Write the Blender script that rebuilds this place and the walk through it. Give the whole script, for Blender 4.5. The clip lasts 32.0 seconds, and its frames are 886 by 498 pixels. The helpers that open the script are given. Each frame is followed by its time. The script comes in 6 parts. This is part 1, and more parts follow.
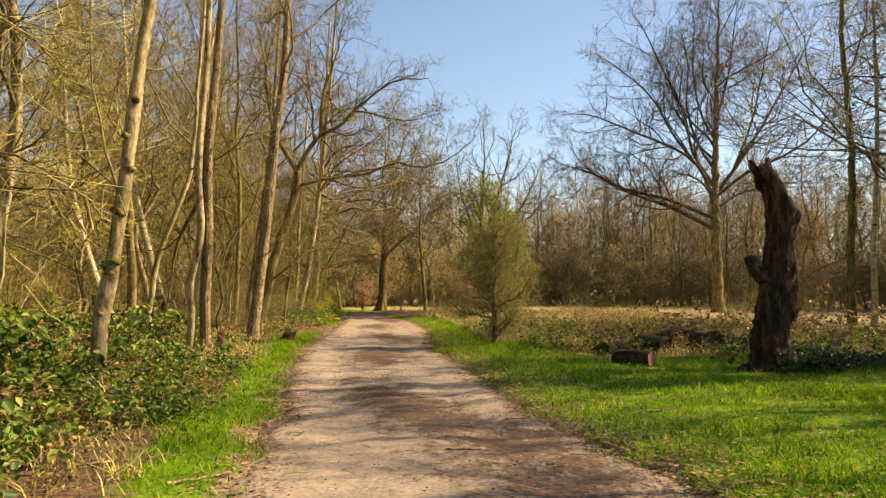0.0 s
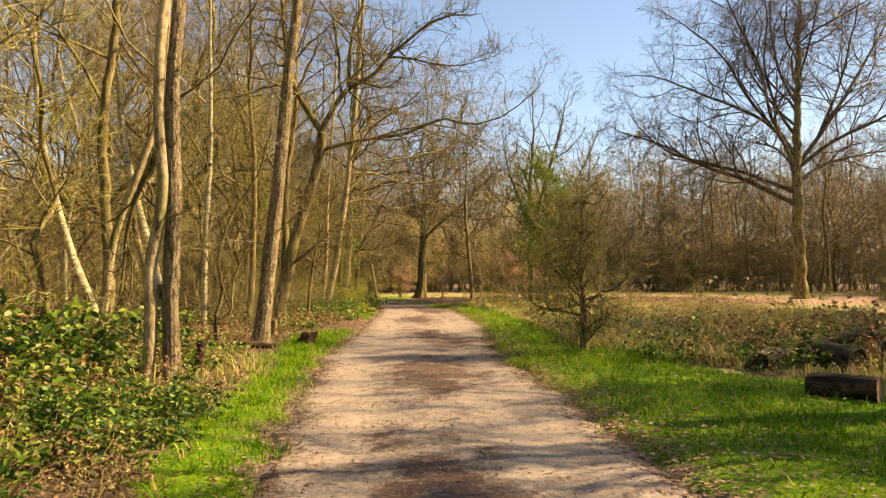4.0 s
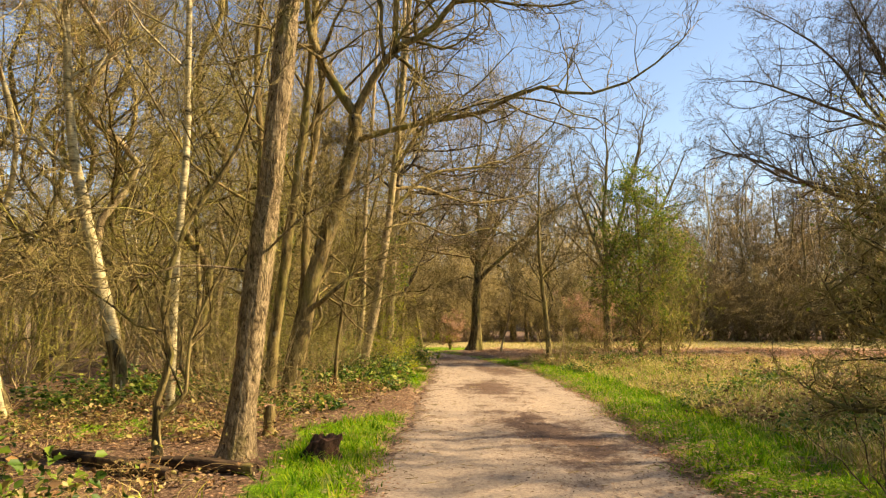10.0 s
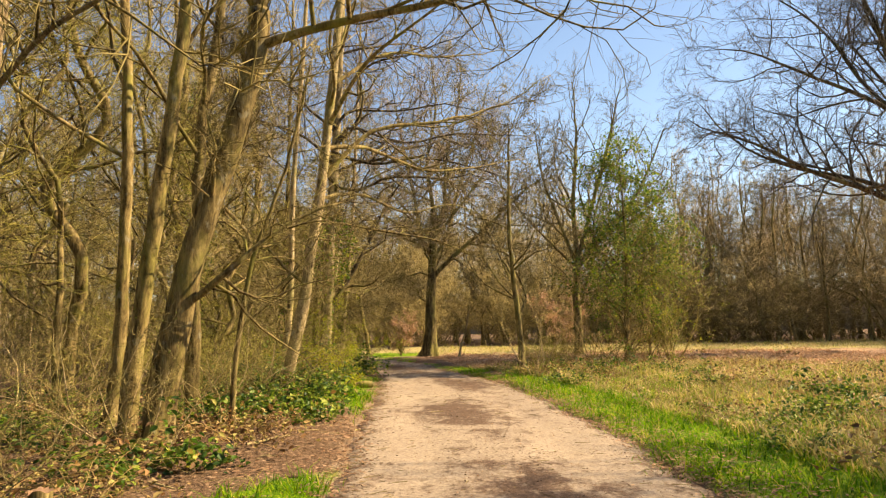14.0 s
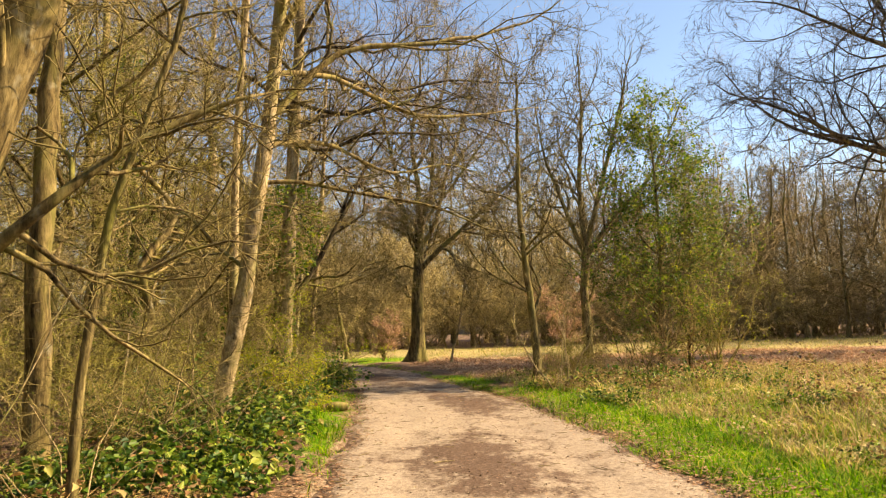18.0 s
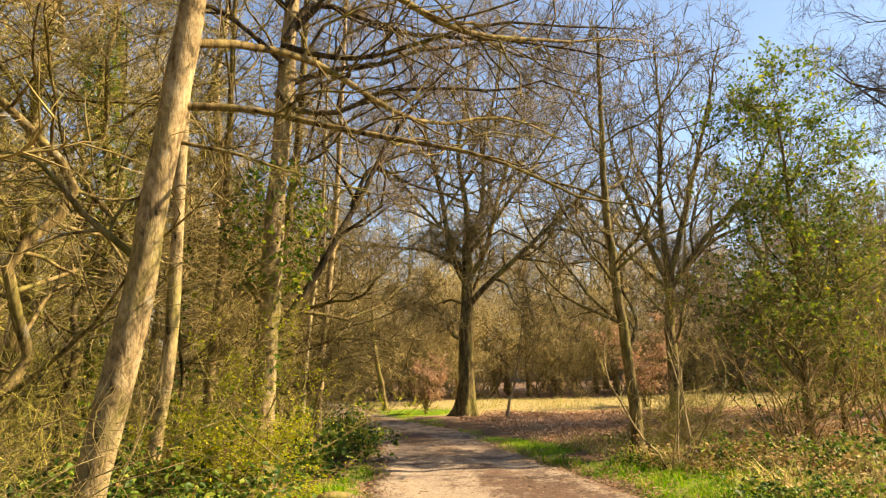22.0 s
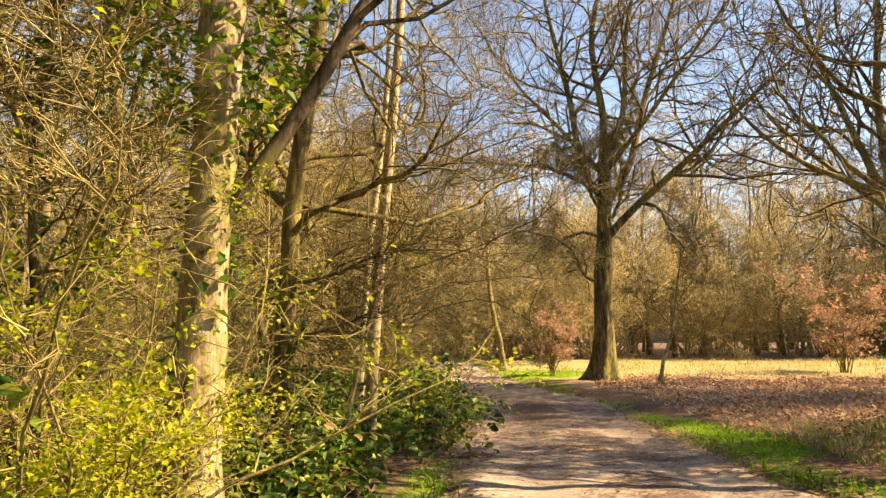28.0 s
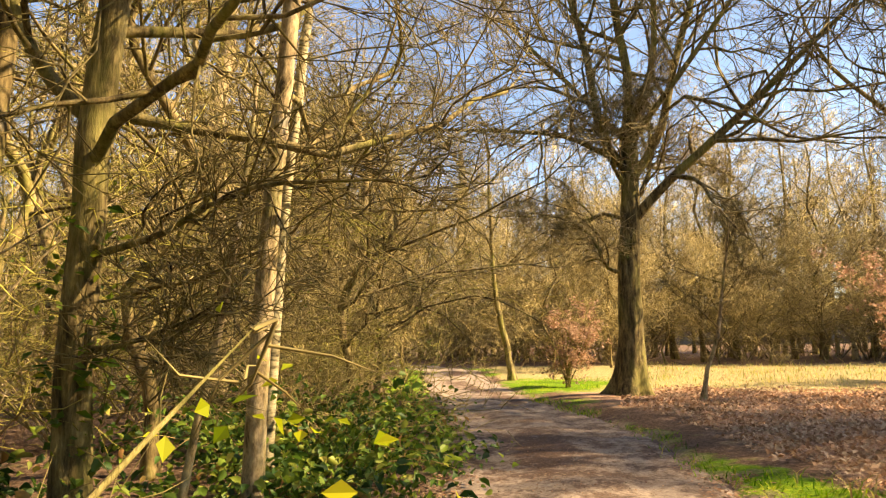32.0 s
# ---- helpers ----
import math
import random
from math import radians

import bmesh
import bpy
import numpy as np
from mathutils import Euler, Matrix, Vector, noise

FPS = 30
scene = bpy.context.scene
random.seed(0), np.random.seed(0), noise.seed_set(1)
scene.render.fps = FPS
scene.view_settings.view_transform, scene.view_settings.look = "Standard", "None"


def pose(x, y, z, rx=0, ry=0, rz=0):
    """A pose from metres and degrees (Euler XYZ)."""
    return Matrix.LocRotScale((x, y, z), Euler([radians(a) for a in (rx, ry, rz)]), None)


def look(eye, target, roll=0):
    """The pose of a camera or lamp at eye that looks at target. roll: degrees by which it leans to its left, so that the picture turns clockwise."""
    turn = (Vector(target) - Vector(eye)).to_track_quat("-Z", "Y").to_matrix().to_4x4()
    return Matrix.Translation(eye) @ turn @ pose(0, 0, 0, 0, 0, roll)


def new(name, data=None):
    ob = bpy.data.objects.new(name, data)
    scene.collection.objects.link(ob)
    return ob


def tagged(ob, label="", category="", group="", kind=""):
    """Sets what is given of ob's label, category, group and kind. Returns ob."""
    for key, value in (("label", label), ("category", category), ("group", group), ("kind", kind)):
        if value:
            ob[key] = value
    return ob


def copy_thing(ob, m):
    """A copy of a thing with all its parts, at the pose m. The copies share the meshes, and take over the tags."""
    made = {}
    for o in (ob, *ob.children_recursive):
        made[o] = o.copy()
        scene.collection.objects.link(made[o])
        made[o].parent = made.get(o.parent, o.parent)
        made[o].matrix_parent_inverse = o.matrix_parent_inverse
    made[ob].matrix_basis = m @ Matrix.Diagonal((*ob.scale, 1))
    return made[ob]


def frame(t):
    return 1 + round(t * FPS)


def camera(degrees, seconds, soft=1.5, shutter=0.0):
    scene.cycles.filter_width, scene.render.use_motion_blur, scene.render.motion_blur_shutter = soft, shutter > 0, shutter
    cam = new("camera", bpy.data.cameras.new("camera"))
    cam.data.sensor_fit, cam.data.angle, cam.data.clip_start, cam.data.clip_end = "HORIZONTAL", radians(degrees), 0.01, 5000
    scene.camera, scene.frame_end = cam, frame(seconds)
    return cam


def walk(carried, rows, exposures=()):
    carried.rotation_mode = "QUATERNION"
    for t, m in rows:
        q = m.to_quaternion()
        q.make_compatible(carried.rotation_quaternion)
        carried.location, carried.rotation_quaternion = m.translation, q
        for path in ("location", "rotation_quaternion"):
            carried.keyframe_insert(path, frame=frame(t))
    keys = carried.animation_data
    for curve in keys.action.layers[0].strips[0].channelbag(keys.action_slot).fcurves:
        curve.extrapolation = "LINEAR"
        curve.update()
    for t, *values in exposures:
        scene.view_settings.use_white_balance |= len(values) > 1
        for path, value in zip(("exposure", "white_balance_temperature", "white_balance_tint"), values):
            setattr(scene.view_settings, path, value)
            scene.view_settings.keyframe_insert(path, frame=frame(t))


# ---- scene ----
cam = camera(61.9, 32.0, soft=1.32)
METRES, EYE, TILT, LEAN, TURN = 40.0, 1.5, 3.45, 0.0, 0.0
ROWS = [
    (0.0, 0.0, 0.0, 0.0, 0.0, 0.0, -0.0),
    (0.5, -0.0015, 0.0175, -0.0007, 3.26, -0.01, 0.64),
    (1.0, -0.0035, 0.0342, -0.0015, 3.21, -1.55, -0.03),
    (1.5, -0.005, 0.0525, -0.0017, 3.4, -1.27, 1.04),
    (2.0, -0.0077, 0.0682, -0.0032, 4.14, -0.73, 1.28),
    (2.5, -0.0106, 0.0856, -0.0048, 2.61, -1.92, 1.15),
    (3.0, -0.0129, 0.1024, -0.0049, 3.72, -2.23, 1.57),
    (3.5, -0.015, 0.1181, -0.0054, 2.54, -2.03, 0.23),
    (5.5, -0.025, 0.1814, -0.0065, 4.58, 1.82, 1.59),
    (6.0, -0.0296, 0.197, -0.0073, 6.23, 2.1, 0.13),
    (6.5, -0.0354, 0.2124, -0.0079, 5.18, 2.5, -0.18),
    (7.0, -0.0401, 0.2291, -0.0083, 8.47, 2.39, 0.42),
    (7.5, -0.0445, 0.2459, -0.0084, 7.32, 2.84, 0.51),
    (8.0, -0.0478, 0.2616, -0.01, 9.1, 2.22, -0.27),
    (8.5, -0.0503, 0.2781, -0.0114, 10.83, 1.55, 0.0),
    (9.0, -0.0521, 0.2968, -0.0129, 8.33, 1.4, 1.02),
    (9.5, -0.0536, 0.3133, -0.014, 7.84, 1.46, 0.87),
    (10.0, -0.0555, 0.33, -0.0146, 5.78, 2.38, 0.7),
    (10.5, -0.0554, 0.347, -0.0155, 4.15, 2.64, 0.56),
    (11.0, -0.0555, 0.3629, -0.0166, 4.41, 3.2, 1.14),
    (11.5, -0.0562, 0.3799, -0.0174, 3.39, 5.58, 0.64),
    (12.0, -0.0552, 0.3971, -0.0191, 4.68, 6.76, 1.54),
    (12.5, -0.0578, 0.4144, -0.0207, 4.01, 5.67, 0.3),
    (13.0, -0.0607, 0.4313, -0.0225, 3.16, 4.48, -0.03),
    (13.5, -0.0647, 0.448, -0.0236, 3.29, 3.92, 0.39),
    (14.0, -0.07, 0.4651, -0.0242, 1.85, 2.6, 1.11),
    (14.5, -0.0723, 0.4805, -0.0243, 2.91, 3.15, 2.07),
    (16.5, -0.0807, 0.5445, -0.0268, 0.86, 2.75, 0.73),
    (17.0, -0.0814, 0.5613, -0.0284, 0.87, 2.29, 1.73),
    (17.5, -0.0824, 0.5769, -0.03, 1.58, 2.65, 1.78),
    (18.0, -0.0827, 0.5942, -0.0314, 0.39, 2.59, 1.76),
    (18.5, -0.0824, 0.6113, -0.032, 1.76, 3.79, 1.17),
    (19.0, -0.0832, 0.6306, -0.0328, 1.79, 4.39, 1.02),
    (19.5, -0.0825, 0.6475, -0.0338, 2.3, 4.98, 1.78),
    (20.0, -0.0828, 0.6649, -0.0359, 3.38, 4.29, 0.05),
    (20.5, -0.0828, 0.6822, -0.0371, 2.09, 5.01, -0.35),
    (21.0, -0.0826, 0.6991, -0.038, 2.9, 5.96, -0.31),
    (21.5, -0.0848, 0.7155, -0.0389, 3.09, 5.88, 0.61),
    (22.0, -0.0866, 0.7329, -0.0405, 4.29, 6.32, 1.69),
    (22.5, -0.0891, 0.75, -0.0424, 5.6, 4.97, 1.78),
    (23.0, -0.0905, 0.7635, -0.0436, 7.07, 4.52, 1.96),
    (23.5, -0.0924, 0.7778, -0.0447, 9.81, 4.17, 2.22),
    (24.0, -0.0949, 0.7918, -0.045, 10.73, 3.39, 1.73),
    (24.5, -0.0953, 0.8066, -0.0454, 11.93, 4.01, 1.84),
    (25.0, -0.0968, 0.8222, -0.047, 13.67, 3.73, 1.05),
    (25.5, -0.0969, 0.8357, -0.0482, 13.19, 3.4, 2.06),
    (27.5, -0.0982, 0.8741, -0.0546, 15.0, 4.23, 2.12),
    (28.0, -0.0993, 0.8869, -0.0555, 14.2, 3.52, 1.53),
    (28.5, -0.1002, 0.9004, -0.0559, 15.0, 3.96, 2.17),
    (29.0, -0.1019, 0.9138, -0.0562, 11.95, 4.06, 0.74),
    (29.5, -0.1033, 0.9271, -0.0566, 12.78, 5.39, 1.51),
    (30.0, -0.1053, 0.9398, -0.0577, 12.99, 5.1, 1.26),
    (30.5, -0.1063, 0.951, -0.0585, 12.37, 4.62, 1.69),
    (31.0, -0.1067, 0.9633, -0.0588, 13.9, 4.86, 2.48),
    (31.5, -0.1087, 0.9755, -0.0594, 14.03, 4.31, 2.11),
    (32.0, -0.1096, 0.9878, -0.0601, 15.32, 3.78, 1.93),
]
walk(cam, [(t, pose(0, 0, EYE, TILT, LEAN, TURN) @ pose(METRES * x, METRES * y, METRES * z, 90 + pitch, roll, yaw)) for t, x, y, z, yaw, pitch, roll in ROWS], exposures=[(0.0, 1.37, 7400, 12), (2.0, 1.48, 7450, 13), (7.0, 1.50, 7500, 14), (12.0, 1.52, 7250, 11), (20.0, 1.57, 7250, 12), (23.5, 1.70, 7350, 12), (26.0, 1.82, 7400, 13), (29.0, 1.97, 7450, 15), (32.0, 1.92, 7450, 15)])

# ---- world, sun, exposure ----
SUN_ELEV, SUN_AZ = 39.0, 10.0          # degrees; azimuth counted from +x towards +y
world = bpy.data.worlds.new("world")
scene.world = world
world.use_nodes = True
wn = world.node_tree
wn.nodes.clear()
sky = wn.nodes.new("ShaderNodeTexSky")
sky.sky_type = "NISHITA"
sky.sun_disc = False
sky.sun_elevation = radians(SUN_ELEV)
sky.sun_rotation = radians(90 - SUN_AZ)
sky.air_density, sky.dust_density, sky.ozone_density = 1.0, 0.3, 1.8
bg = wn.nodes.new("ShaderNodeBackground")
bg.inputs["Strength"].default_value = 0.080
wo = wn.nodes.new("ShaderNodeOutputWorld")
wn.links.new(sky.outputs[0], bg.inputs[0])
wn.links.new(bg.outputs[0], wo.inputs[0])
sun_data = bpy.data.lights.new("sun", "SUN")
sun_data.energy, sun_data.angle, sun_data.color = 5.0, radians(0.55), (1.0, 0.80, 0.53)
sun = new("sun", sun_data)
ca, sa, ce, se = math.cos(radians(SUN_AZ)), math.sin(radians(SUN_AZ)), math.cos(radians(SUN_ELEV)), math.sin(radians(SUN_ELEV))
sun.matrix_world = look((60 * ce * ca, 60 * ce * sa, 60 * se), (0, 0, 0))
tagged(sun, "warm low spring sun", "sun", kind="structure")


# ---- materials ----
def nodes_of(name):
    m = bpy.data.materials.new(name)
    m.use_nodes = True
    nt = m.node_tree
    nt.nodes.clear()
    out = nt.nodes.new("ShaderNodeOutputMaterial")
    b = nt.nodes.new("ShaderNodeBsdfPrincipled")
    nt.links.new(b.outputs[0], out.inputs[0])
    return m, nt, b, out


def noise_node(nt, src, scale, stretch=(1, 1, 1), detail=6, rough=0.6, distort=0.0):
    mp = nt.nodes.new("ShaderNodeMapping")
    mp.inputs["Scale"].default_value = stretch
    nt.links.new(src, mp.inputs["Vector"])
    n = nt.nodes.new("ShaderNodeTexNoise")
    n.inputs["Scale"].default_value = scale
    n.inputs["Detail"].default_value = detail
    n.inputs["Roughness"].default_value = rough
    n.inputs["Distortion"].default_value = distort
    nt.links.new(mp.outputs[0], n.inputs["Vector"])
    return n.outputs["Fac"]


def ramp(nt, fac, stops):
    r = nt.nodes.new("ShaderNodeValToRGB")
    el = r.color_ramp.elements
    while len(el) < len(stops):
        el.new(0.5)
    for e, (p, c) in zip(el, stops):
        e.position = p
        e.color = (*c, 1) if len(c) == 3 else c
    nt.links.new(fac, r.inputs[0])
    return r.outputs[0]


def mix(nt, fac, a, b, mode="MIX"):
    m = nt.nodes.new("ShaderNodeMix")
    m.data_type, m.blend_type = "RGBA", mode
    for key, v in ((0, fac), (6, a), (7, b)):
        if isinstance(v, (int, float)):
            m.inputs[key].default_value = v
        elif isinstance(v, tuple):
            m.inputs[key].default_value = (*v, 1)
        else:
            nt.links.new(v, m.inputs[key])
    return m.outputs[2]


def bump(nt, b, height, strength, dist):
    bp = nt.nodes.new("ShaderNodeBump")
    bp.inputs["Strength"].default_value = strength
    bp.inputs["Distance"].default_value = dist
    nt.links.new(height, bp.inputs["Height"])
    nt.links.new(bp.outputs[0], b.inputs["Normal"])


def coords(nt):
    return nt.nodes.new("ShaderNodeTexCoord").outputs["Object"]


def vary(nt, col, amount=0.25):
    oi = nt.nodes.new("ShaderNodeObjectInfo")
    mr = nt.nodes.new("ShaderNodeMapRange")
    mr.inputs["To Min"].default_value, mr.inputs["To Max"].default_value = 1 - amount, 1 + amount
    nt.links.new(oi.outputs["Random"], mr.inputs["Value"])
    h = nt.nodes.new("ShaderNodeHueSaturation")
    nt.links.new(mr.outputs[0], h.inputs["Value"])
    nt.links.new(col, h.inputs["Color"])
    return h.outputs[0]


def bark(name, dark, mid, light, moss=0.0, moss_col=(0.20, 0.195, 0.040), scale=9.0, stretch=(1, 1, 0.22), bump_d=0.02, lichen=0.0, twist=0.4):
    m, nt, b, out = nodes_of(name)
    c = coords(nt)
    f = noise_node(nt, c, scale, stretch, 8, 0.65, twist)
    col = ramp(nt, f, [(0.33, dark), (0.46, mid), (0.66, light)])
    big = noise_node(nt, c, 1.3, (1, 1, 0.5), 4)
    col = mix(nt, 0.55, col, ramp(nt, big, [(0.3, (0.55, 0.53, 0.5)), (0.7, (1.25, 1.2, 1.12))]), "MULTIPLY")
    grain = noise_node(nt, c, scale * 4.5, stretch, 5, 0.7, 0.3)
    col = mix(nt, 0.75, col, ramp(nt, grain, [(0.36, (0.45, 0.43, 0.40)), (0.58, (1.2, 1.18, 1.15))]), "MULTIPLY")
    if moss:
        g = noise_node(nt, c, 2.2, (1, 1, 0.45), 6)
        col = mix(nt, ramp(nt, g, [(0.62 - moss * 0.3, (0, 0, 0)), (0.78 - moss * 0.2, (0.8, 0.8, 0.8))]), col, moss_col)
    if lichen:
        g = noise_node(nt, c, 5.0, (1, 1, 0.8), 5)
        col = mix(nt, ramp(nt, g, [(0.60, (0, 0, 0)), (0.68, (lichen, lichen, lichen))]), col, (0.42, 0.42, 0.33))
    nt.links.new(vary(nt, col, 0.18), b.inputs["Base Color"])
    b.inputs["Roughness"].default_value = 0.9
    b.inputs["Specular IOR Level"].default_value = 0.2
    bump(nt, b, f, 0.9, bump_d)
    return m


def plain(name, a, c2, scale=14.0, amount=0.25, rough=0.85, bump_d=0.004):
    m, nt, b, out = nodes_of(name)
    f = noise_node(nt, coords(nt), scale)
    nt.links.new(vary(nt, ramp(nt, f, [(0.3, a), (0.7, c2)]), amount), b.inputs["Base Color"])
    b.inputs["Roughness"].default_value = rough
    b.inputs["Specular IOR Level"].default_value = 0.25
    bump(nt, b, f, 0.5, bump_d)
    return m


def leafy(name, stops, rough=0.5, through_light=0.35, spec=0.4, patchy=0.6, size=0.9):
    """Leaf or blade: colour by piece, light shining through."""
    m, nt, b, out = nodes_of(name)
    geo = nt.nodes.new("ShaderNodeNewGeometry")
    col = ramp(nt, geo.outputs["Random Per Island"], stops)
    patch = noise_node(nt, coords(nt), size, (1, 1, 1), 5, 0.65)
    col = mix(nt, patchy, col, ramp(nt, patch, [(0.36, (0.42, 0.50, 0.45)), (0.64, (1.35, 1.22, 1.0))]), "MULTIPLY")
    nt.links.new(col, b.inputs["Base Color"])
    b.inputs["Roughness"].default_value = rough
    b.inputs["Specular IOR Level"].default_value = spec
    tr = nt.nodes.new("ShaderNodeBsdfTranslucent")
    nt.links.new(col, tr.inputs["Color"])
    mx = nt.nodes.new("ShaderNodeMixShader")
    mx.inputs[0].default_value = through_light
    nt.links.new(b.outputs[0], mx.inputs[1])
    nt.links.new(tr.outputs[0], mx.inputs[2])
    nt.links.new(mx.outputs[0], out.inputs[0])
    return m


M_BARK = bark("bark_brown", (0.019, 0.014, 0.006), (0.157, 0.118, 0.048), (0.353, 0.280, 0.128), moss=0.45, lichen=0.3)
M_OAK = bark("bark_oak", (0.013, 0.010, 0.004), (0.122, 0.095, 0.040), (0.353, 0.290, 0.128), moss=0.5, scale=11, bump_d=0.035)
M_GREY = bark("bark_grey_smooth", (0.028, 0.021, 0.010), (0.29, 0.225, 0.122), (0.52, 0.43, 0.26), moss=0.4, scale=9, stretch=(1, 1, 0.4), bump_d=0.03, lichen=0.35)
M_FISSURE = bark("bark_fissured", (0.018, 0.013, 0.006), (0.20, 0.152, 0.085), (0.43, 0.345, 0.21), moss=0.2, scale=16, stretch=(1, 1, 0.36), bump_d=0.09, twist=1.2)
M_BIRCH = bark("bark_birch", (0.038, 0.030, 0.015), (0.470, 0.410, 0.232), (0.647, 0.590, 0.360), moss=0.2, scale=5, stretch=(0.6, 0.6, 2.2), bump_d=0.008)
M_CROWN = bark("bark_oak_dark", (0.010, 0.008, 0.004), (0.065, 0.050, 0.030), (0.19, 0.155, 0.095), moss=0.25, scale=11, bump_d=0.03)
M_BOUGH = bark("bark_bough", (0.014, 0.010, 0.004), (0.105, 0.080, 0.034), (0.30, 0.24, 0.11), moss=0.4, scale=11, bump_d=0.02)
M_DARK = bark("bark_dead_dark", (0.007, 0.004, 0.003), (0.024, 0.014, 0.009), (0.115, 0.060, 0.036), scale=8, stretch=(1, 1, 0.3), bump_d=0.05)
M_LOG = bark("bark_log", (0.009, 0.006, 0.004), (0.038, 0.025, 0.015), (0.125, 0.085, 0.050), moss=0.08, scale=9, stretch=(0.3, 1, 1), bump_d=0.03)
M_TWIG = plain("twig_tan", (0.12, 0.095, 0.028), (0.52, 0.425, 0.145), 3.0, 0.35)
M_TWIG_RED = plain("twig_reddish", (0.116, 0.075, 0.028), (0.378, 0.265, 0.109), 3.0, 0.3)
M_TWIG_GREY = plain("twig_grey", (0.055, 0.044, 0.014), (0.30, 0.238, 0.085), 3.0, 0.35)
M_TWIG_PALE = plain("twig_pale_straw", (0.16, 0.12, 0.045), (0.54, 0.44, 0.19), 3.0, 0.3)
M_TWIG_DARK = plain("twig_dark", (0.040, 0.032, 0.024), (0.15, 0.122, 0.092), 3.0, 0.25)
M_TWIG_MAUVE = plain("twig_mauve_brown", (0.12, 0.088, 0.055), (0.40, 0.305, 0.185), 3.0, 0.25)
# darker twig colour, with the shade of the right-hand wood put in
M_TWIG_SHADED = plain("twig_shaded", (0.09, 0.066, 0.030), (0.33, 0.255, 0.115), 3.0, 0.25)
M_TWIG_GREEN = plain("twig_mossy", (0.090, 0.082, 0.015), (0.46, 0.41, 0.085), 3.0, 0.3)
M_CUT = plain("cut_wood", (0.16, 0.09, 0.055), (0.34, 0.22, 0.14), 20.0, 0.1)
M_GRASS = leafy("grass_blade", [(0.0, (0.035, 0.12, 0.004)), (0.45, (0.12, 0.29, 0.004)), (0.8, (0.28, 0.42, 0.010)), (0.92, (0.38, 0.38, 0.05)), (1.0, (0.50, 0.40, 0.16))], 0.7, 0.5, 0.12, 0.75, 1.3)
M_STRAW = leafy("dry_grass", [(0.0, (0.26, 0.17, 0.08)), (0.4, (0.62, 0.51, 0.28)), (0.7, (0.54, 0.47, 0.15)), (0.86, (0.34, 0.40, 0.05)), (1.0, (0.16, 0.29, 0.02))], 0.8, 0.3, 0.2, 0.85, 0.8)
M_BRACKEN = leafy("dead_bracken", [(0.0, (0.29, 0.16, 0.09)), (0.5, (0.52, 0.34, 0.225)), (1.0, (0.72, 0.55, 0.40))], 0.9, 0.2, 0.1)
M_BRAMBLE = leafy("bramble_leaf", [(0.0, (0.022, 0.065, 0.012)), (0.45, (0.075, 0.15, 0.020)), (0.75, (0.20, 0.30, 0.035)), (0.94, (0.33, 0.38, 0.07)), (1.0, (0.33, 0.17, 0.07))], 0.5, 0.38, 0.3, 0.65, 1.6)
M_HOLLY = leafy("holly_leaf", [(0.0, (0.03, 0.08, 0.010)), (0.5, (0.10, 0.18, 0.016)), (0.85, (0.24, 0.31, 0.025)), (1.0, (0.42, 0.44, 0.04))], 0.5, 0.55, 0.3, 0.4)
M_IVY = leafy("ground_ivy_leaf", [(0.0, (0.012, 0.035, 0.012)), (0.6, (0.035, 0.085, 0.022)), (1.0, (0.10, 0.16, 0.04))], 0.45, 0.2, 0.4)
M_SPRING = leafy("spring_leaf", [(0.0, (0.16, 0.24, 0.010)), (0.5, (0.38, 0.43, 0.018)), (1.0, (0.58, 0.56, 0.03))], 0.5, 0.6, 0.25)
M_BUD = leafy("greenish_bud", [(0.0, (0.10, 0.15, 0.015)), (0.6, (0.19, 0.25, 0.03)), (1.0, (0.30, 0.32, 0.05))], 0.5, 0.4)
M_COPPER = leafy("copper_leaf", [(0.0, (0.30, 0.17, 0.11)), (0.6, (0.48, 0.31, 0.22)), (1.0, (0.64, 0.46, 0.35))], 0.8, 0.35, 0.2)
M_OLDLEAF = leafy("withered_bramble_leaf", [(0.0, (0.10, 0.06, 0.03)), (0.45, (0.26, 0.15, 0.07)), (0.7, (0.42, 0.33, 0.14)), (1.0, (0.20, 0.22, 0.04))], 0.6, 0.25, 0.3)
M_WEED = leafy("withered_weed_leaf", [(0.0, (0.13, 0.08, 0.04)), (0.35, (0.36, 0.25, 0.13)), (0.65, (0.60, 0.50, 0.28)), (0.85, (0.36, 0.38, 0.06)), (1.0, (0.14, 0.22, 0.03))], 0.6, 0.3, 0.25, 0.8, 1.1)
M_CHIP = leafy("bark_chip", [(0.0, (0.045, 0.028, 0.018)), (0.6, (0.13, 0.085, 0.058)), (0.9, (0.26, 0.18, 0.13)), (1.0, (0.42, 0.33, 0.24))], 0.9, 0.05, 0.2)
M_LITTER = leafy("leaf_litter", [(0.0, (0.12, 0.06, 0.035)), (0.5, (0.27, 0.16, 0.10)), (1.0, (0.44, 0.30, 0.21))], 0.85, 0.1, 0.2)


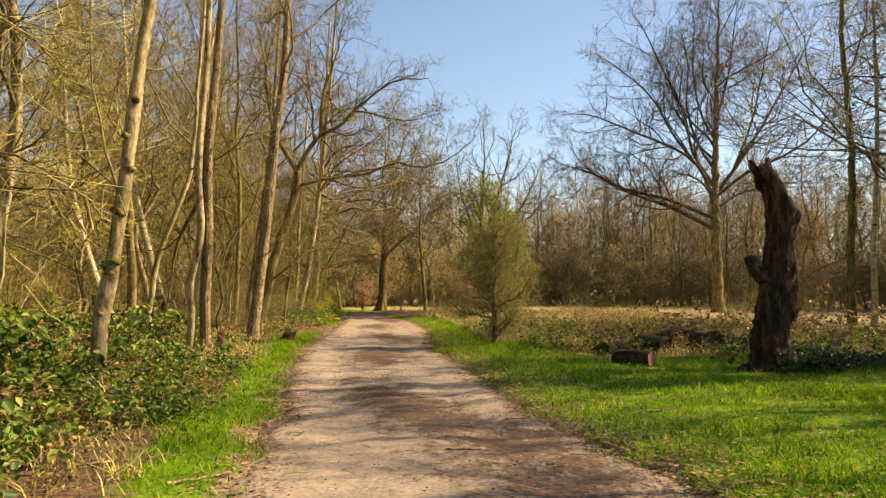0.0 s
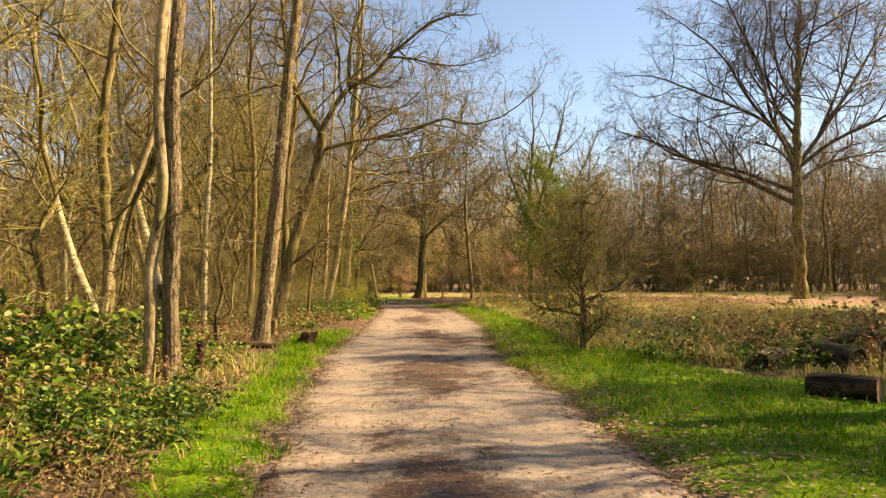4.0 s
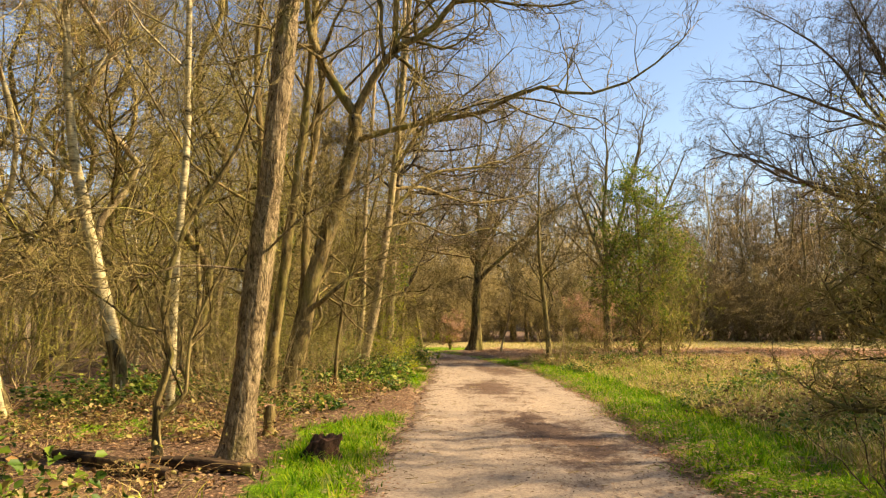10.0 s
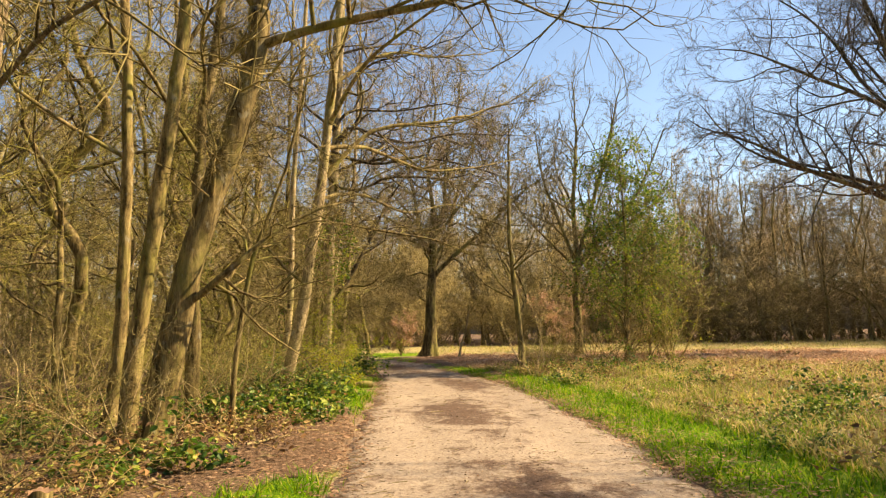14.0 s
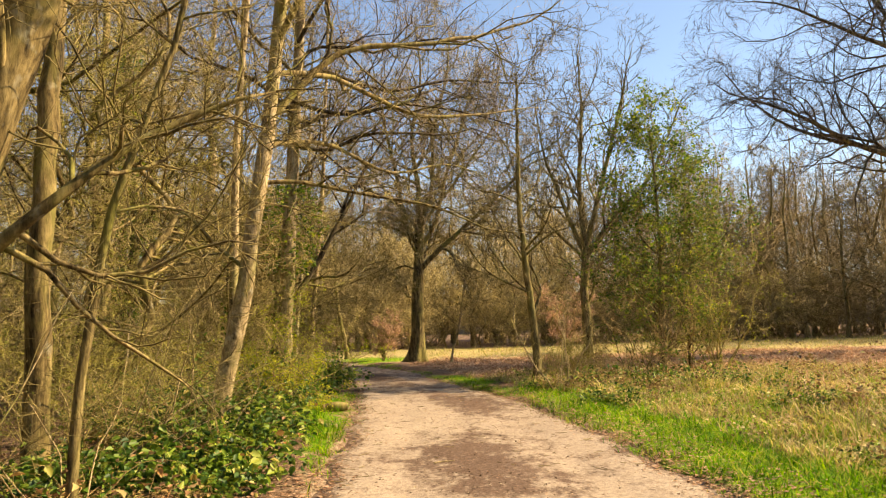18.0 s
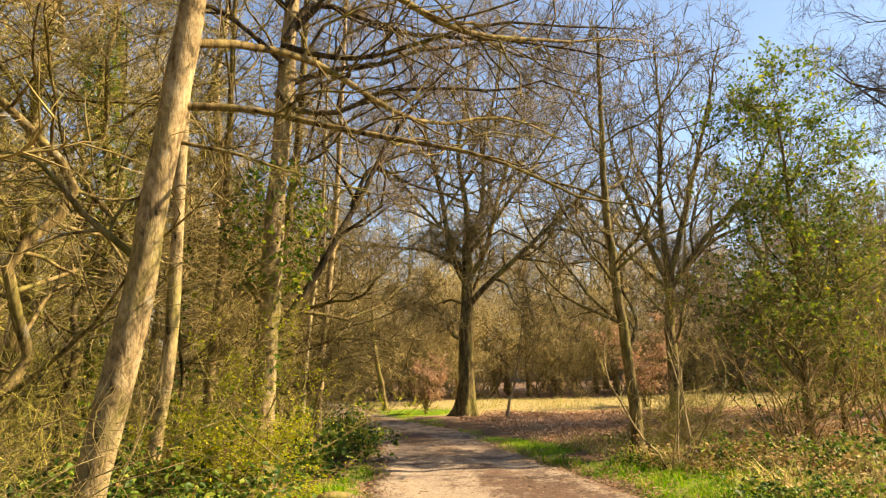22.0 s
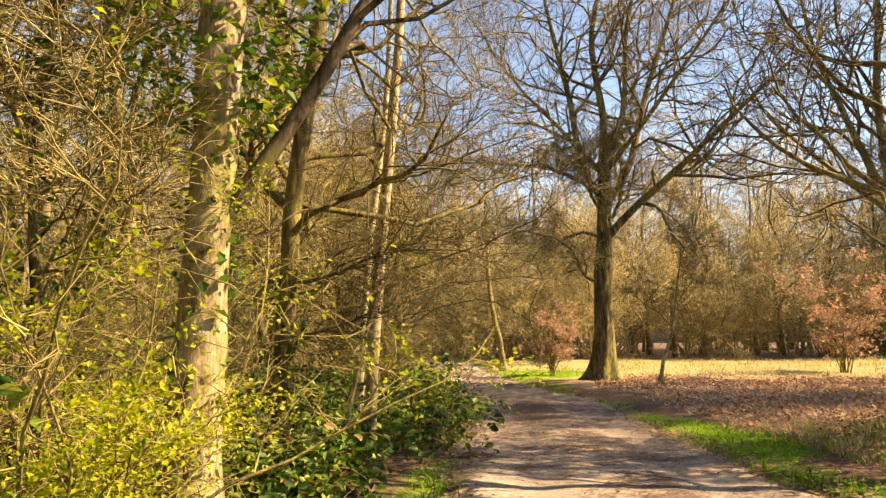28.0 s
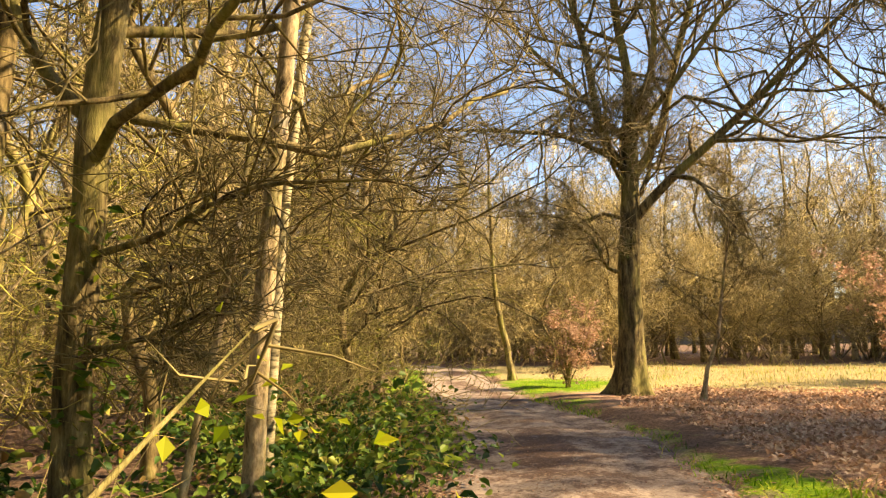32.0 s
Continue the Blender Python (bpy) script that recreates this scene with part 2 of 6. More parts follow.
def path_material():
    m, nt, b, out = nodes_of("path_dirt")
    c = coords(nt)
    fine = noise_node(nt, c, 22, (1, 1, 1), 10, 0.7)
    mid = noise_node(nt, c, 2.2, (1, 0.7, 1), 8, 0.7)
    big = noise_node(nt, c, 0.5, (1.6, 0.4, 1), 4)
    col = ramp(nt, fine, [(0.30, (0.165, 0.122, 0.09)), (0.5, (0.30, 0.245, 0.187)), (0.74, (0.43, 0.36, 0.285))])
    # mask of leaf mould, and of shade painted across the path past y 42
    at = nt.nodes.new("ShaderNodeAttribute")
    at.attribute_name = "mould_shade"
    add = nt.nodes.new("ShaderNodeMath")
    add.operation = "MULTIPLY_ADD"
    nt.links.new(mid, add.inputs[0])
    add.inputs[1].default_value = 2.3
    grit = noise_node(nt, c, 11, (1, 0.8, 1), 9, 0.75)
    add2 = nt.nodes.new("ShaderNodeMath")
    add2.operation = "MULTIPLY_ADD"
    nt.links.new(grit, add2.inputs[0])
    add2.inputs[1].default_value = 1.6
    nt.links.new(at.outputs["Fac"], add2.inputs[2])
    nt.links.new(add2.outputs[0], add.inputs[2])
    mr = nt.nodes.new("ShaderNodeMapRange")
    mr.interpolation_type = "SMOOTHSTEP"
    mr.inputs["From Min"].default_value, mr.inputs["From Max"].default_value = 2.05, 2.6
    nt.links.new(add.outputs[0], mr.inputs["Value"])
    mould_shade = mr.outputs[0]
    col = mix(nt, mould_shade, col, ramp(nt, fine, [(0.3, (0.04, 0.025, 0.017)), (0.55, (0.12, 0.078, 0.055)), (0.75, (0.28, 0.20, 0.145))]))
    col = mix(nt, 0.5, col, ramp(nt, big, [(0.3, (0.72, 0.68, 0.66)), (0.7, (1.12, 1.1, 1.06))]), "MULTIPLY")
    nt.links.new(col, b.inputs["Base Color"])
    b.inputs["Roughness"].default_value = 0.92
    b.inputs["Specular IOR Level"].default_value = 0.2
    bump(nt, b, fine, 0.6, 0.02)
    return m


def ground_material():
    m, nt, b, out = nodes_of("forest_floor")
    c = coords(nt)
    at = nt.nodes.new("ShaderNodeAttribute")
    at.attribute_name = "zone"
    sp = nt.nodes.new("ShaderNodeSeparateColor")
    nt.links.new(at.outputs["Color"], sp.inputs[0])
    fine = noise_node(nt, c, 16, (1, 1, 1), 9, 0.7)
    mid = noise_node(nt, c, 1.7, (1, 1, 1), 6)
    litter = ramp(nt, fine, [(0.3, (0.04, 0.024, 0.014)), (0.5, (0.13, 0.082, 0.05)), (0.7, (0.28, 0.19, 0.13))])
    grass = ramp(nt, fine, [(0.3, (0.05, 0.10, 0.008)), (0.5, (0.12, 0.24, 0.006)), (0.7, (0.25, 0.34, 0.015))])
    straw = ramp(nt, fine, [(0.3, (0.14, 0.10, 0.04)), (0.55, (0.36, 0.30, 0.13)), (0.75, (0.55, 0.48, 0.25))])
    bracken = ramp(nt, fine, [(0.3, (0.12, 0.062, 0.03)), (0.5, (0.36, 0.225, 0.14)), (0.7, (0.55, 0.39, 0.275))])
    blotch = noise_node(nt, c, 0.8, (1, 1, 1), 6, 0.7)
    grass = mix(nt, 0.8, grass, ramp(nt, blotch, [(0.36, (0.40, 0.45, 0.6)), (0.5, (0.9, 0.9, 0.9)), (0.64, (1.5, 1.1, 1.8))]), "MULTIPLY")
    wob = ramp(nt, mid, [(0.38, (0, 0, 0)), (0.62, (1, 1, 1))])

    def mask(socket):
        a = nt.nodes.new("ShaderNodeMath")
        a.operation = "MULTIPLY_ADD"
        nt.links.new(wob, a.inputs[0])
        a.inputs[1].default_value = 0.7
        nt.links.new(socket, a.inputs[2])
        mr = nt.nodes.new("ShaderNodeMapRange")
        mr.inputs["From Min"].default_value, mr.inputs["From Max"].default_value = 0.65, 1.05
        nt.links.new(a.outputs[0], mr.inputs["Value"])
        return mr.outputs[0]
    col = mix(nt, mask(sp.outputs[2]), litter, bracken)
    col = mix(nt, mask(sp.outputs[1]), col, straw)
    col = mix(nt, mask(sp.outputs[0]), col, grass)
    ad = nt.nodes.new("ShaderNodeAttribute")
    ad.attribute_name = "dirt"
    soil = ramp(nt, fine, [(0.28, (0.10, 0.065, 0.04)), (0.5, (0.25, 0.18, 0.12)), (0.72, (0.44, 0.34, 0.24))])
    col = mix(nt, mask(ad.outputs["Fac"]), col, soil)
    nt.links.new(col, b.inputs["Base Color"])
    b.inputs["Roughness"].default_value = 0.95
    b.inputs["Specular IOR Level"].default_value = 0.1
    bump(nt, b, fine, 0.9, 0.05)
    return m


M_PATH = path_material()
M_GROUND = ground_material()


# ---- mesh helpers ----
def mesh_of(name, verts, faces_list, material, smooth=True):
    """A mesh from a vertex array and face arrays (each n x 3 or n x 4)."""
    me = bpy.data.meshes.new(name)
    verts = np.asarray(verts, dtype=np.float32).reshape(-1, 3)
    faces_list = [np.asarray(f, dtype=np.int32) for f in faces_list if len(f)]
    loops = np.concatenate([f.ravel() for f in faces_list])
    sizes = np.concatenate([np.full(len(f), f.shape[1], np.int32) for f in faces_list])
    starts = np.concatenate(([0], np.cumsum(sizes)[:-1])).astype(np.int32)
    me.vertices.add(len(verts))
    me.vertices.foreach_set("co", verts.ravel())
    me.loops.add(len(loops))
    me.loops.foreach_set("vertex_index", loops)
    me.polygons.add(len(sizes))
    me.polygons.foreach_set("loop_start", starts)
    me.polygons.foreach_set("loop_total", sizes)
    me.polygons.foreach_set("use_smooth", np.full(len(sizes), smooth))
    me.update(calc_edges=True)
    me.validate()
    me.materials.append(material)
    return me


def piece(name, verts, faces_list, material, parent=None, label="", smooth=True):
    ob = new(name, mesh_of(name, verts, faces_list, material, smooth))
    if parent is not None:
        ob.parent = parent
    if label:
        tagged(ob, label)
    return ob


def thing(name, x, y, label, category, group="", z=None, rz=0.0):
    ob = new(name)
    ob.empty_display_size = 0.2
    ob.matrix_basis = pose(x, y, ground_z(x, y) if z is None else z, 0, 0, rz)
    return tagged(ob, label, category, group)


def unit(v):
    return v / np.maximum(np.linalg.norm(v, axis=-1, keepdims=True), 1e-9)


def tubes(pts, rad, k, tip=True):
    """Tubes of k sides along n lines of s points each; the last ring closes to a point."""
    n, s, _ = pts.shape
    tan = np.empty_like(pts)
    tan[:, 1:-1] = pts[:, 2:] - pts[:, :-2]
    tan[:, 0], tan[:, -1] = pts[:, 1] - pts[:, 0], pts[:, -1] - pts[:, -2]
    tan = unit(tan)
    main = unit(pts[:, -1] - pts[:, 0])
    ref = np.where(np.abs(main[:, 2:3]) > 0.8, np.array([[1.0, 0, 0]]), np.array([[0, 0, 1.0]]))[:, None, :]
    a = unit(np.cross(tan, np.broadcast_to(ref, tan.shape)))
    b = np.cross(tan, a)
    ang = np.arange(k) * 2 * np.pi / k
    rings = s - 1 if tip else s
    ring = pts[:, :rings, None, :] + rad[:, :rings, None, None] * (np.cos(ang)[None, None, :, None] * a[:, :rings, None, :] + np.sin(ang)[None, None, :, None] * b[:, :rings, None, :])
    per = rings * k + (1 if tip else 0)
    verts = ring.reshape(n, rings * k, 3)
    if tip:
        verts = np.concatenate([verts, pts[:, -1:, :]], axis=1)
    i = np.arange(k)
    j = (i + 1) % k
    quads = np.concatenate([np.stack([r * k + i, r * k + j, (r + 1) * k + j, (r + 1) * k + i], 1) for r in range(rings - 1)]) if rings > 1 else np.zeros((0, 4), int)
    off = (np.arange(n) * per)[:, None, None]
    faces = [(quads[None] + off).reshape(-1, 4)]
    if tip:
        tri = np.stack([(rings - 1) * k + i, (rings - 1) * k + j, np.full(k, rings * k)], 1)
        faces.append((tri[None] + off).reshape(-1, 3))
    return verts.reshape(-1, 3), faces


def join(chunks):
    """Joins (verts, faces) chunks into one."""
    vs, q, t, off = [], [], [], 0
    for v, fs in chunks:
        for f in fs:
            if len(f):
                (q if f.shape[1] == 4 else t).append(f + off)
        vs.append(v)
        off += len(v)
    return np.concatenate(vs), [np.concatenate(x) for x in (q, t) if x]


def grow(rng, p0, d0, length, r0, segs, wander, up, taper=0.25):
    """n lines that wander off from p0 along d0."""
    n = len(p0)
    pts = np.empty((n, segs + 1, 3))
    pts[:, 0] = p0
    d = unit(d0)
    for s in range(segs):
        d = unit(d + rng.normal(0, wander, (n, 3)) + np.array([0, 0, up]))
        pts[:, s + 1] = pts[:, s] + d * (length / segs)[:, None]
    f = np.linspace(1, taper, segs + 1)[None, :]
    return pts, r0[:, None] * f


def shoots(rng, pts, rad, n, tmin, angle, spread, ratio, thin=0.55, tmax=1.0, flat=0.0):
    """Starts of n side shoots on each line: place, direction, length, radius."""
    m, s, _ = pts.shape
    t = tmin + (tmax - tmin) * (np.arange(n)[None, :] + rng.random((m, n))) / n
    f = t * (s - 1)
    i = np.minimum(f.astype(int), s - 2)
    w = (f - i)[..., None]
    rows = np.arange(m)[:, None]
    p = pts[rows, i] * (1 - w) + pts[rows, i + 1] * w
    r = rad[rows, i] * (1 - w[..., 0]) + rad[rows, i + 1] * w[..., 0]
    tan = unit(pts[rows, i + 1] - pts[rows, i])
    side = unit(np.cross(tan, rng.normal(0, 1, tan.shape)))
    if flat:
        side = unit(side * np.array([1, 1, 1 - flat]))
    a = np.radians(angle + spread * rng.normal(0, 1, t.shape))[..., None]
    d = np.cos(a) * tan + np.sin(a) * side
    full = np.linalg.norm(np.diff(pts, axis=1), axis=2).sum(1)[:, None]
    ln = full * ratio * (1.25 - 0.75 * (t - tmin) / max(1e-6, tmax - tmin)) * (0.7 + 0.6 * rng.random(t.shape))
    return p.reshape(-1, 3), d.reshape(-1, 3), ln.ravel(), (r * thin).ravel()


def smooth_line(ctrl, step):
    """A curve through control points (Catmull-Rom), sampled about every step metres."""
    c = np.array(ctrl, float)
    c = np.concatenate([[2 * c[0] - c[1]], c, [2 * c[-1] - c[-2]]])
    out = []
    for i in range(1, len(c) - 2):
        n = max(2, int(np.linalg.norm(c[i + 1] - c[i]) / step))
        t = np.linspace(0, 1, n, endpoint=False)[:, None]
        out.append(0.5 * (2 * c[i] + (c[i + 1] - c[i - 1]) * t + (2 * c[i - 1] - 5 * c[i] + 4 * c[i + 1] - c[i + 2]) * t ** 2 + (-c[i - 1] + 3 * c[i] - 3 * c[i + 1] + c[i + 2]) * t ** 3))
    out.append(c[-2][None])
    return np.concatenate(out)


def trunk_tube(rng, line, r0, r1, k, flare=0.8, ridge=0.0, knobs=0.06):
    """A trunk with root flare, ridges in the bark and uneven swellings."""
    n = len(line)
    f = np.linspace(0, 1, n)
    ln = np.concatenate([[0], np.cumsum(np.linalg.norm(np.diff(line, axis=0), axis=1))])
    rad = (r0 + (r1 - r0) * f ** 0.9)
    v, faces = tubes(line[None], rad[None], k, tip=True)
    body = v[:-1].reshape(n - 1, k, 3)
    ang = np.arange(k) * 2 * np.pi / k
    ph = rng.random(6) * 6.28
    lobes = 1 + 0.5 * np.cos(4 * ang + ph[0]) + 0.3 * np.cos(7 * ang + ph[1])
    grow_f = 1 + flare * np.exp(-ln[:n - 1, None] / (1.1 * r0 + 0.05)) * lobes[None] * 0.7
    grow_f = grow_f + knobs * (np.sin(ln[:n - 1, None] * 2.3 + ph[2] + 2 * np.cos(ang + ph[3])[None]) + 0.6 * np.sin(ln[:n - 1, None] * 5.1 + ph[4] + 3 * np.sin(ang + ph[5])[None]))
    if ridge:
        tw = ang[None] * (k // 3) + 0.8 * np.sin(ln[:n - 1, None] * 1.7 + ph[0])
        grow_f = grow_f + ridge * np.cos(tw) * (0.6 + 0.6 * rng.random((n - 1, k)))
    body = line[:n - 1, None] + (body - line[:n - 1, None]) * grow_f[..., None]
    return np.concatenate([body.reshape(-1, 3), v[-1:]]), faces, rad


def leaves(rng, pts, size, droop=0.3):
    """Folded pointed leaves, one at each place."""
    n = len(pts)
    d = unit(rng.normal(0, 1, (n, 3)) * np.array([1, 1, 0.5]) - np.array([0, 0, droop]))
    s = unit(np.cross(d, rng.normal(0, 1, (n, 3)) + np.array([0, 0, 1.5])))
    up = np.cross(s, d)
    ln = (size * (0.6 + 0.8 * rng.random(n)))[:, None]
    v = np.stack([pts, pts + d * ln * 0.45 + s * ln * 0.34 + up * ln * 0.12, pts + d * ln, pts + d * ln * 0.45 - s * ln * 0.34 + up * ln * 0.12], 1)
    o = (np.arange(n) * 4)[:, None]
    return v.reshape(-1, 3), [np.concatenate([o + np.array([[0, 1, 2]]), o + np.array([[0, 2, 3]])])]


def broad_leaves(rng, pts, size, droop=0.15):
    """Oval folded leaves of four faces each."""
    n = len(pts)
    d = unit(rng.normal(0, 1, (n, 3)) * np.array([1, 1, 0.5]) - np.array([0, 0, droop]))
    s = unit(np.cross(d, rng.normal(0, 1, (n, 3)) + np.array([0, 0, 1.5])))
    up = np.cross(s, d)
    ln = (size * (0.55 + 0.7 * rng.random(n)))[:, None]
    w, h = 0.33 * ln, 0.10 * ln
    tipd = d - up * 0.25
    v = np.stack([pts, pts + d * ln * 0.3 + s * w + up * h, pts + d * ln * 0.7 + s * w * 0.75 + up * h, pts + tipd * ln, pts + d * ln * 0.7 - s * w * 0.75 + up * h, pts + d * ln * 0.3 - s * w + up * h], 1)
    o = (np.arange(n) * 6)[:, None]
    return v.reshape(-1, 3), [np.concatenate([o + np.array([[0, 1, 2, 3]]), o + np.array([[0, 3, 4, 5]])])]


def blades(rng, x, y, z, height, width, lean=0.5):
    """Bent grass blades on the ground."""
    n = len(x)
    a = rng.random(n) * 6.283
    h = height * (0.55 + 0.8 * rng.random(n))
    w = width * (0.6 + 0.8 * rng.random(n))
    side = np.stack([np.cos(a), np.sin(a), np.zeros(n)], 1)
    fwd = np.stack([-np.sin(a), np.cos(a), np.zeros(n)], 1)
    base = np.stack([x, y, z - 0.01], 1)
    l1 = (lean * (0.2 + rng.random(n)))[:, None]
    midp = base + np.array([0, 0, 0.6]) * h[:, None] + fwd * l1 * h[:, None] * 0.35
    tipp = base + np.array([0, 0, 0.95]) * h[:, None] + fwd * l1 * h[:, None]
    ws = side * w[:, None] / 2
    v = np.stack([base - ws, base + ws, midp + ws * 0.8, midp - ws * 0.8, tipp], 1)
    o = (np.arange(n) * 5)[:, None]
    return v.reshape(-1, 3), [o + np.array([[0, 1, 2, 3]]), o + np.array([[3, 2, 4]])]


# ---- plan of the ground ----
PATH_Y = [-12, 5.9, 9.5, 15.2, 20, 24, 27, 31, 36, 41.5, 44, 48, 51.7, 56, 58, 65, 75, 82, 88, 94, 110]
PATH_L = [-0.2, -1.56, -2.05, -3.05, -3.8, -4.0, -4.25, -4.6, -5.0, -5.5, -5.9, -6.7, -7.5, -9.0, -9.7, -12.0, -15.0, -19.5, -26, -36, -60]
PATH_R = [3.4, 1.79, 1.0, 0.42, -0.3, -0.38, -0.5, -0.72, -1.15, -2.1, -2.85, -3.8, -4.6, -6.4, -7.2, -9.7, -12.5, -16.5, -22, -31, -50]


def path_edges(y):
    y = np.asarray(y, float)
    wl = 0.06 * np.sin(y * 1.1) * np.sin(y * 0.43) + 0.05 * np.sin(y * 2.7 + 1 + np.sin(y)) + 0.035 * np.sin(y * 6.1 + 2 + 2 * np.sin(y * 1.7)) + 0.02 * np.sin(y * 15.1)
    wr = 0.06 * np.sin(y * 0.9 + 3) * np.sin(y * 0.37) + 0.05 * np.sin(y * 2.3 + 4 + np.sin(y * 1.2)) + 0.035 * np.sin(y * 5.3 + 2 * np.sin(y * 1.4)) + 0.02 * np.sin(y * 13.7)
    return np.interp(y, PATH_Y, PATH_L) + wl, np.interp(y, PATH_Y, PATH_R) + wr


def ground_h(x, y):
    """Height of the ground: level path, low banks, soft bumps."""
    x, y = np.asarray(x, float), np.asarray(y, float)
    l, r = path_edges(y)
    off = np.maximum(np.maximum(l - x, x - r), 0)
    bank = 0.10 * (1 - np.exp(-off / 0.5)) - 0.05 * np.clip(1 - off / 0.12, 0, 1)
    bumps = 0.035 * np.sin(x * 1.3 + 0.7 * np.sin(y * 0.6)) * np.sin(y * 1.1 + x * 0.4) + 0.05 * np.sin(x * 0.37 + 1) * np.cos(y * 0.29)
    return bank + bumps * (1 - np.exp(-off / 0.8))


def ground_z(x, y):
    return float(ground_h(x, y))


def zones(x, y):
    """How far grass, straw and bracken cover the ground at a place (0 to 1 each)."""
    x, y = np.asarray(x, float), np.asarray(y, float)
    l, r = path_edges(y)
    wob = 0.5 * np.sin(x * 0.9 + 1.7 * np.sin(y * 0.5)) + 0.4 * np.sin(y * 1.3 + x * 0.7)
    right, left = x - r, l - x
    lawn = np.interp(y, [-5, 14, 16.5, 18, 22, 40, 45, 50], [14, 11.0, 5.0, 3.0, 2.7, 2.7, 1.6, 0.5])
    g_r = np.clip((lawn + wob * 1.1 - right) / 0.9, 0, 1) * (right > -0.2)
    vl = np.interp(y, [-5, 4, 12, 16, 19, 24, 25.5, 27, 28, 33, 35, 40, 42, 46, 52, 60], [1.2, 1.2, 1.2, 1.2, 1.3, 1.6, 1.7, 0.5, 0.1, 0.2, 1.0, 1.2, 0.5, 0.3, 0.8, 1.5])
    g_l = np.clip((vl + wob * 0.2 - left) / 0.4, 0, 1) * (left > -0.2)
    far = np.clip(1 - np.hypot((x + 11) / 4.5, (y - 31) / 4.0), 0, 1) * 1.1 + np.clip(1 - np.hypot((x + 8.5) / 2.5, (y - 25) / 2.0), 0, 1)
    end = np.clip(1 - np.hypot((x + 7.5) / 3.0, (y - 63) / 5.0), 0, 1) * 2
    grass = np.clip(np.maximum(np.maximum(g_r, g_l), np.maximum(far, end)), 0, 1)
    strip = np.clip((y - 59 - wob) / 2.0, 0, 1) * np.clip((80 - y) / 4, 0, 1) * (right > 0.5)
    meadow = np.clip((right - 1.0) / 1.0, 0, 1) * np.clip((y - 15.5 - 0.25 * np.clip(6 - right, 0, 6)) / 2, 0, 1) * np.clip((47 - y + wob * 2) / 3, 0, 1) * 1.1
    straw = np.clip(np.maximum(strip, meadow * 0.85), 0, 1)
    bracken = np.clip((right - 0.6) / 1.0, 0, 1) * np.clip((y - 43) / 3, 0, 1) * np.clip((61 - y) / 2, 0, 1)
    return grass, straw, bracken


def build_ground():
    xs = np.concatenate([[-2500, -900, -400, -200, -120, -80, -60, -45, -36, -30, -26, -22, -19], np.arange(-17, 15, 0.16), [16, 18, 21, 25, 30, 36, 45, 60, 80, 120, 200, 400, 900, 2500]])
    ys = np.concatenate([[-2500, -900, -400, -150, -80, -40, -20, -12], np.arange(-8, 82, 0.24), [83, 86, 90, 95, 102, 112, 130, 160, 220, 400, 900, 2500]])
    gx, gy = np.meshgrid(xs, ys)
    near = (np.abs(gx) < 60) & (np.abs(gy) < 130)
    gz = np.where(near, ground_h(gx, np.clip(gy, -12, 110)), 0.0)
    ny, nx = gx.shape
    i = (np.arange(ny - 1)[:, None] * nx + np.arange(nx - 1)[None]).ravel()
    ob = piece("ground", np.stack([gx, gy, gz], -1).reshape(-1, 3), [np.stack([i, i + 1, i + nx + 1, i + nx], 1)], M_GROUND)
    g, s, b = zones(gx, gy)
    col = np.stack([g, s, b, np.ones_like(g)], -1).reshape(-1, 4).astype(np.float32)
    at = ob.data.attributes.new("zone", "FLOAT_COLOR", "POINT")
    at.data.foreach_set("color", col.ravel())
    l, r = path_edges(gy)
    d = np.exp(-np.maximum(np.maximum(l - gx, gx - r), 0) / 0.22).ravel().astype(np.float32)
    at = ob.data.attributes.new("dirt", "FLOAT", "POINT")
    at.data.foreach_set("value", d)
    tagged(ob, "woodland floor of leaf litter, grass and dry bracken", "ground", kind="structure")


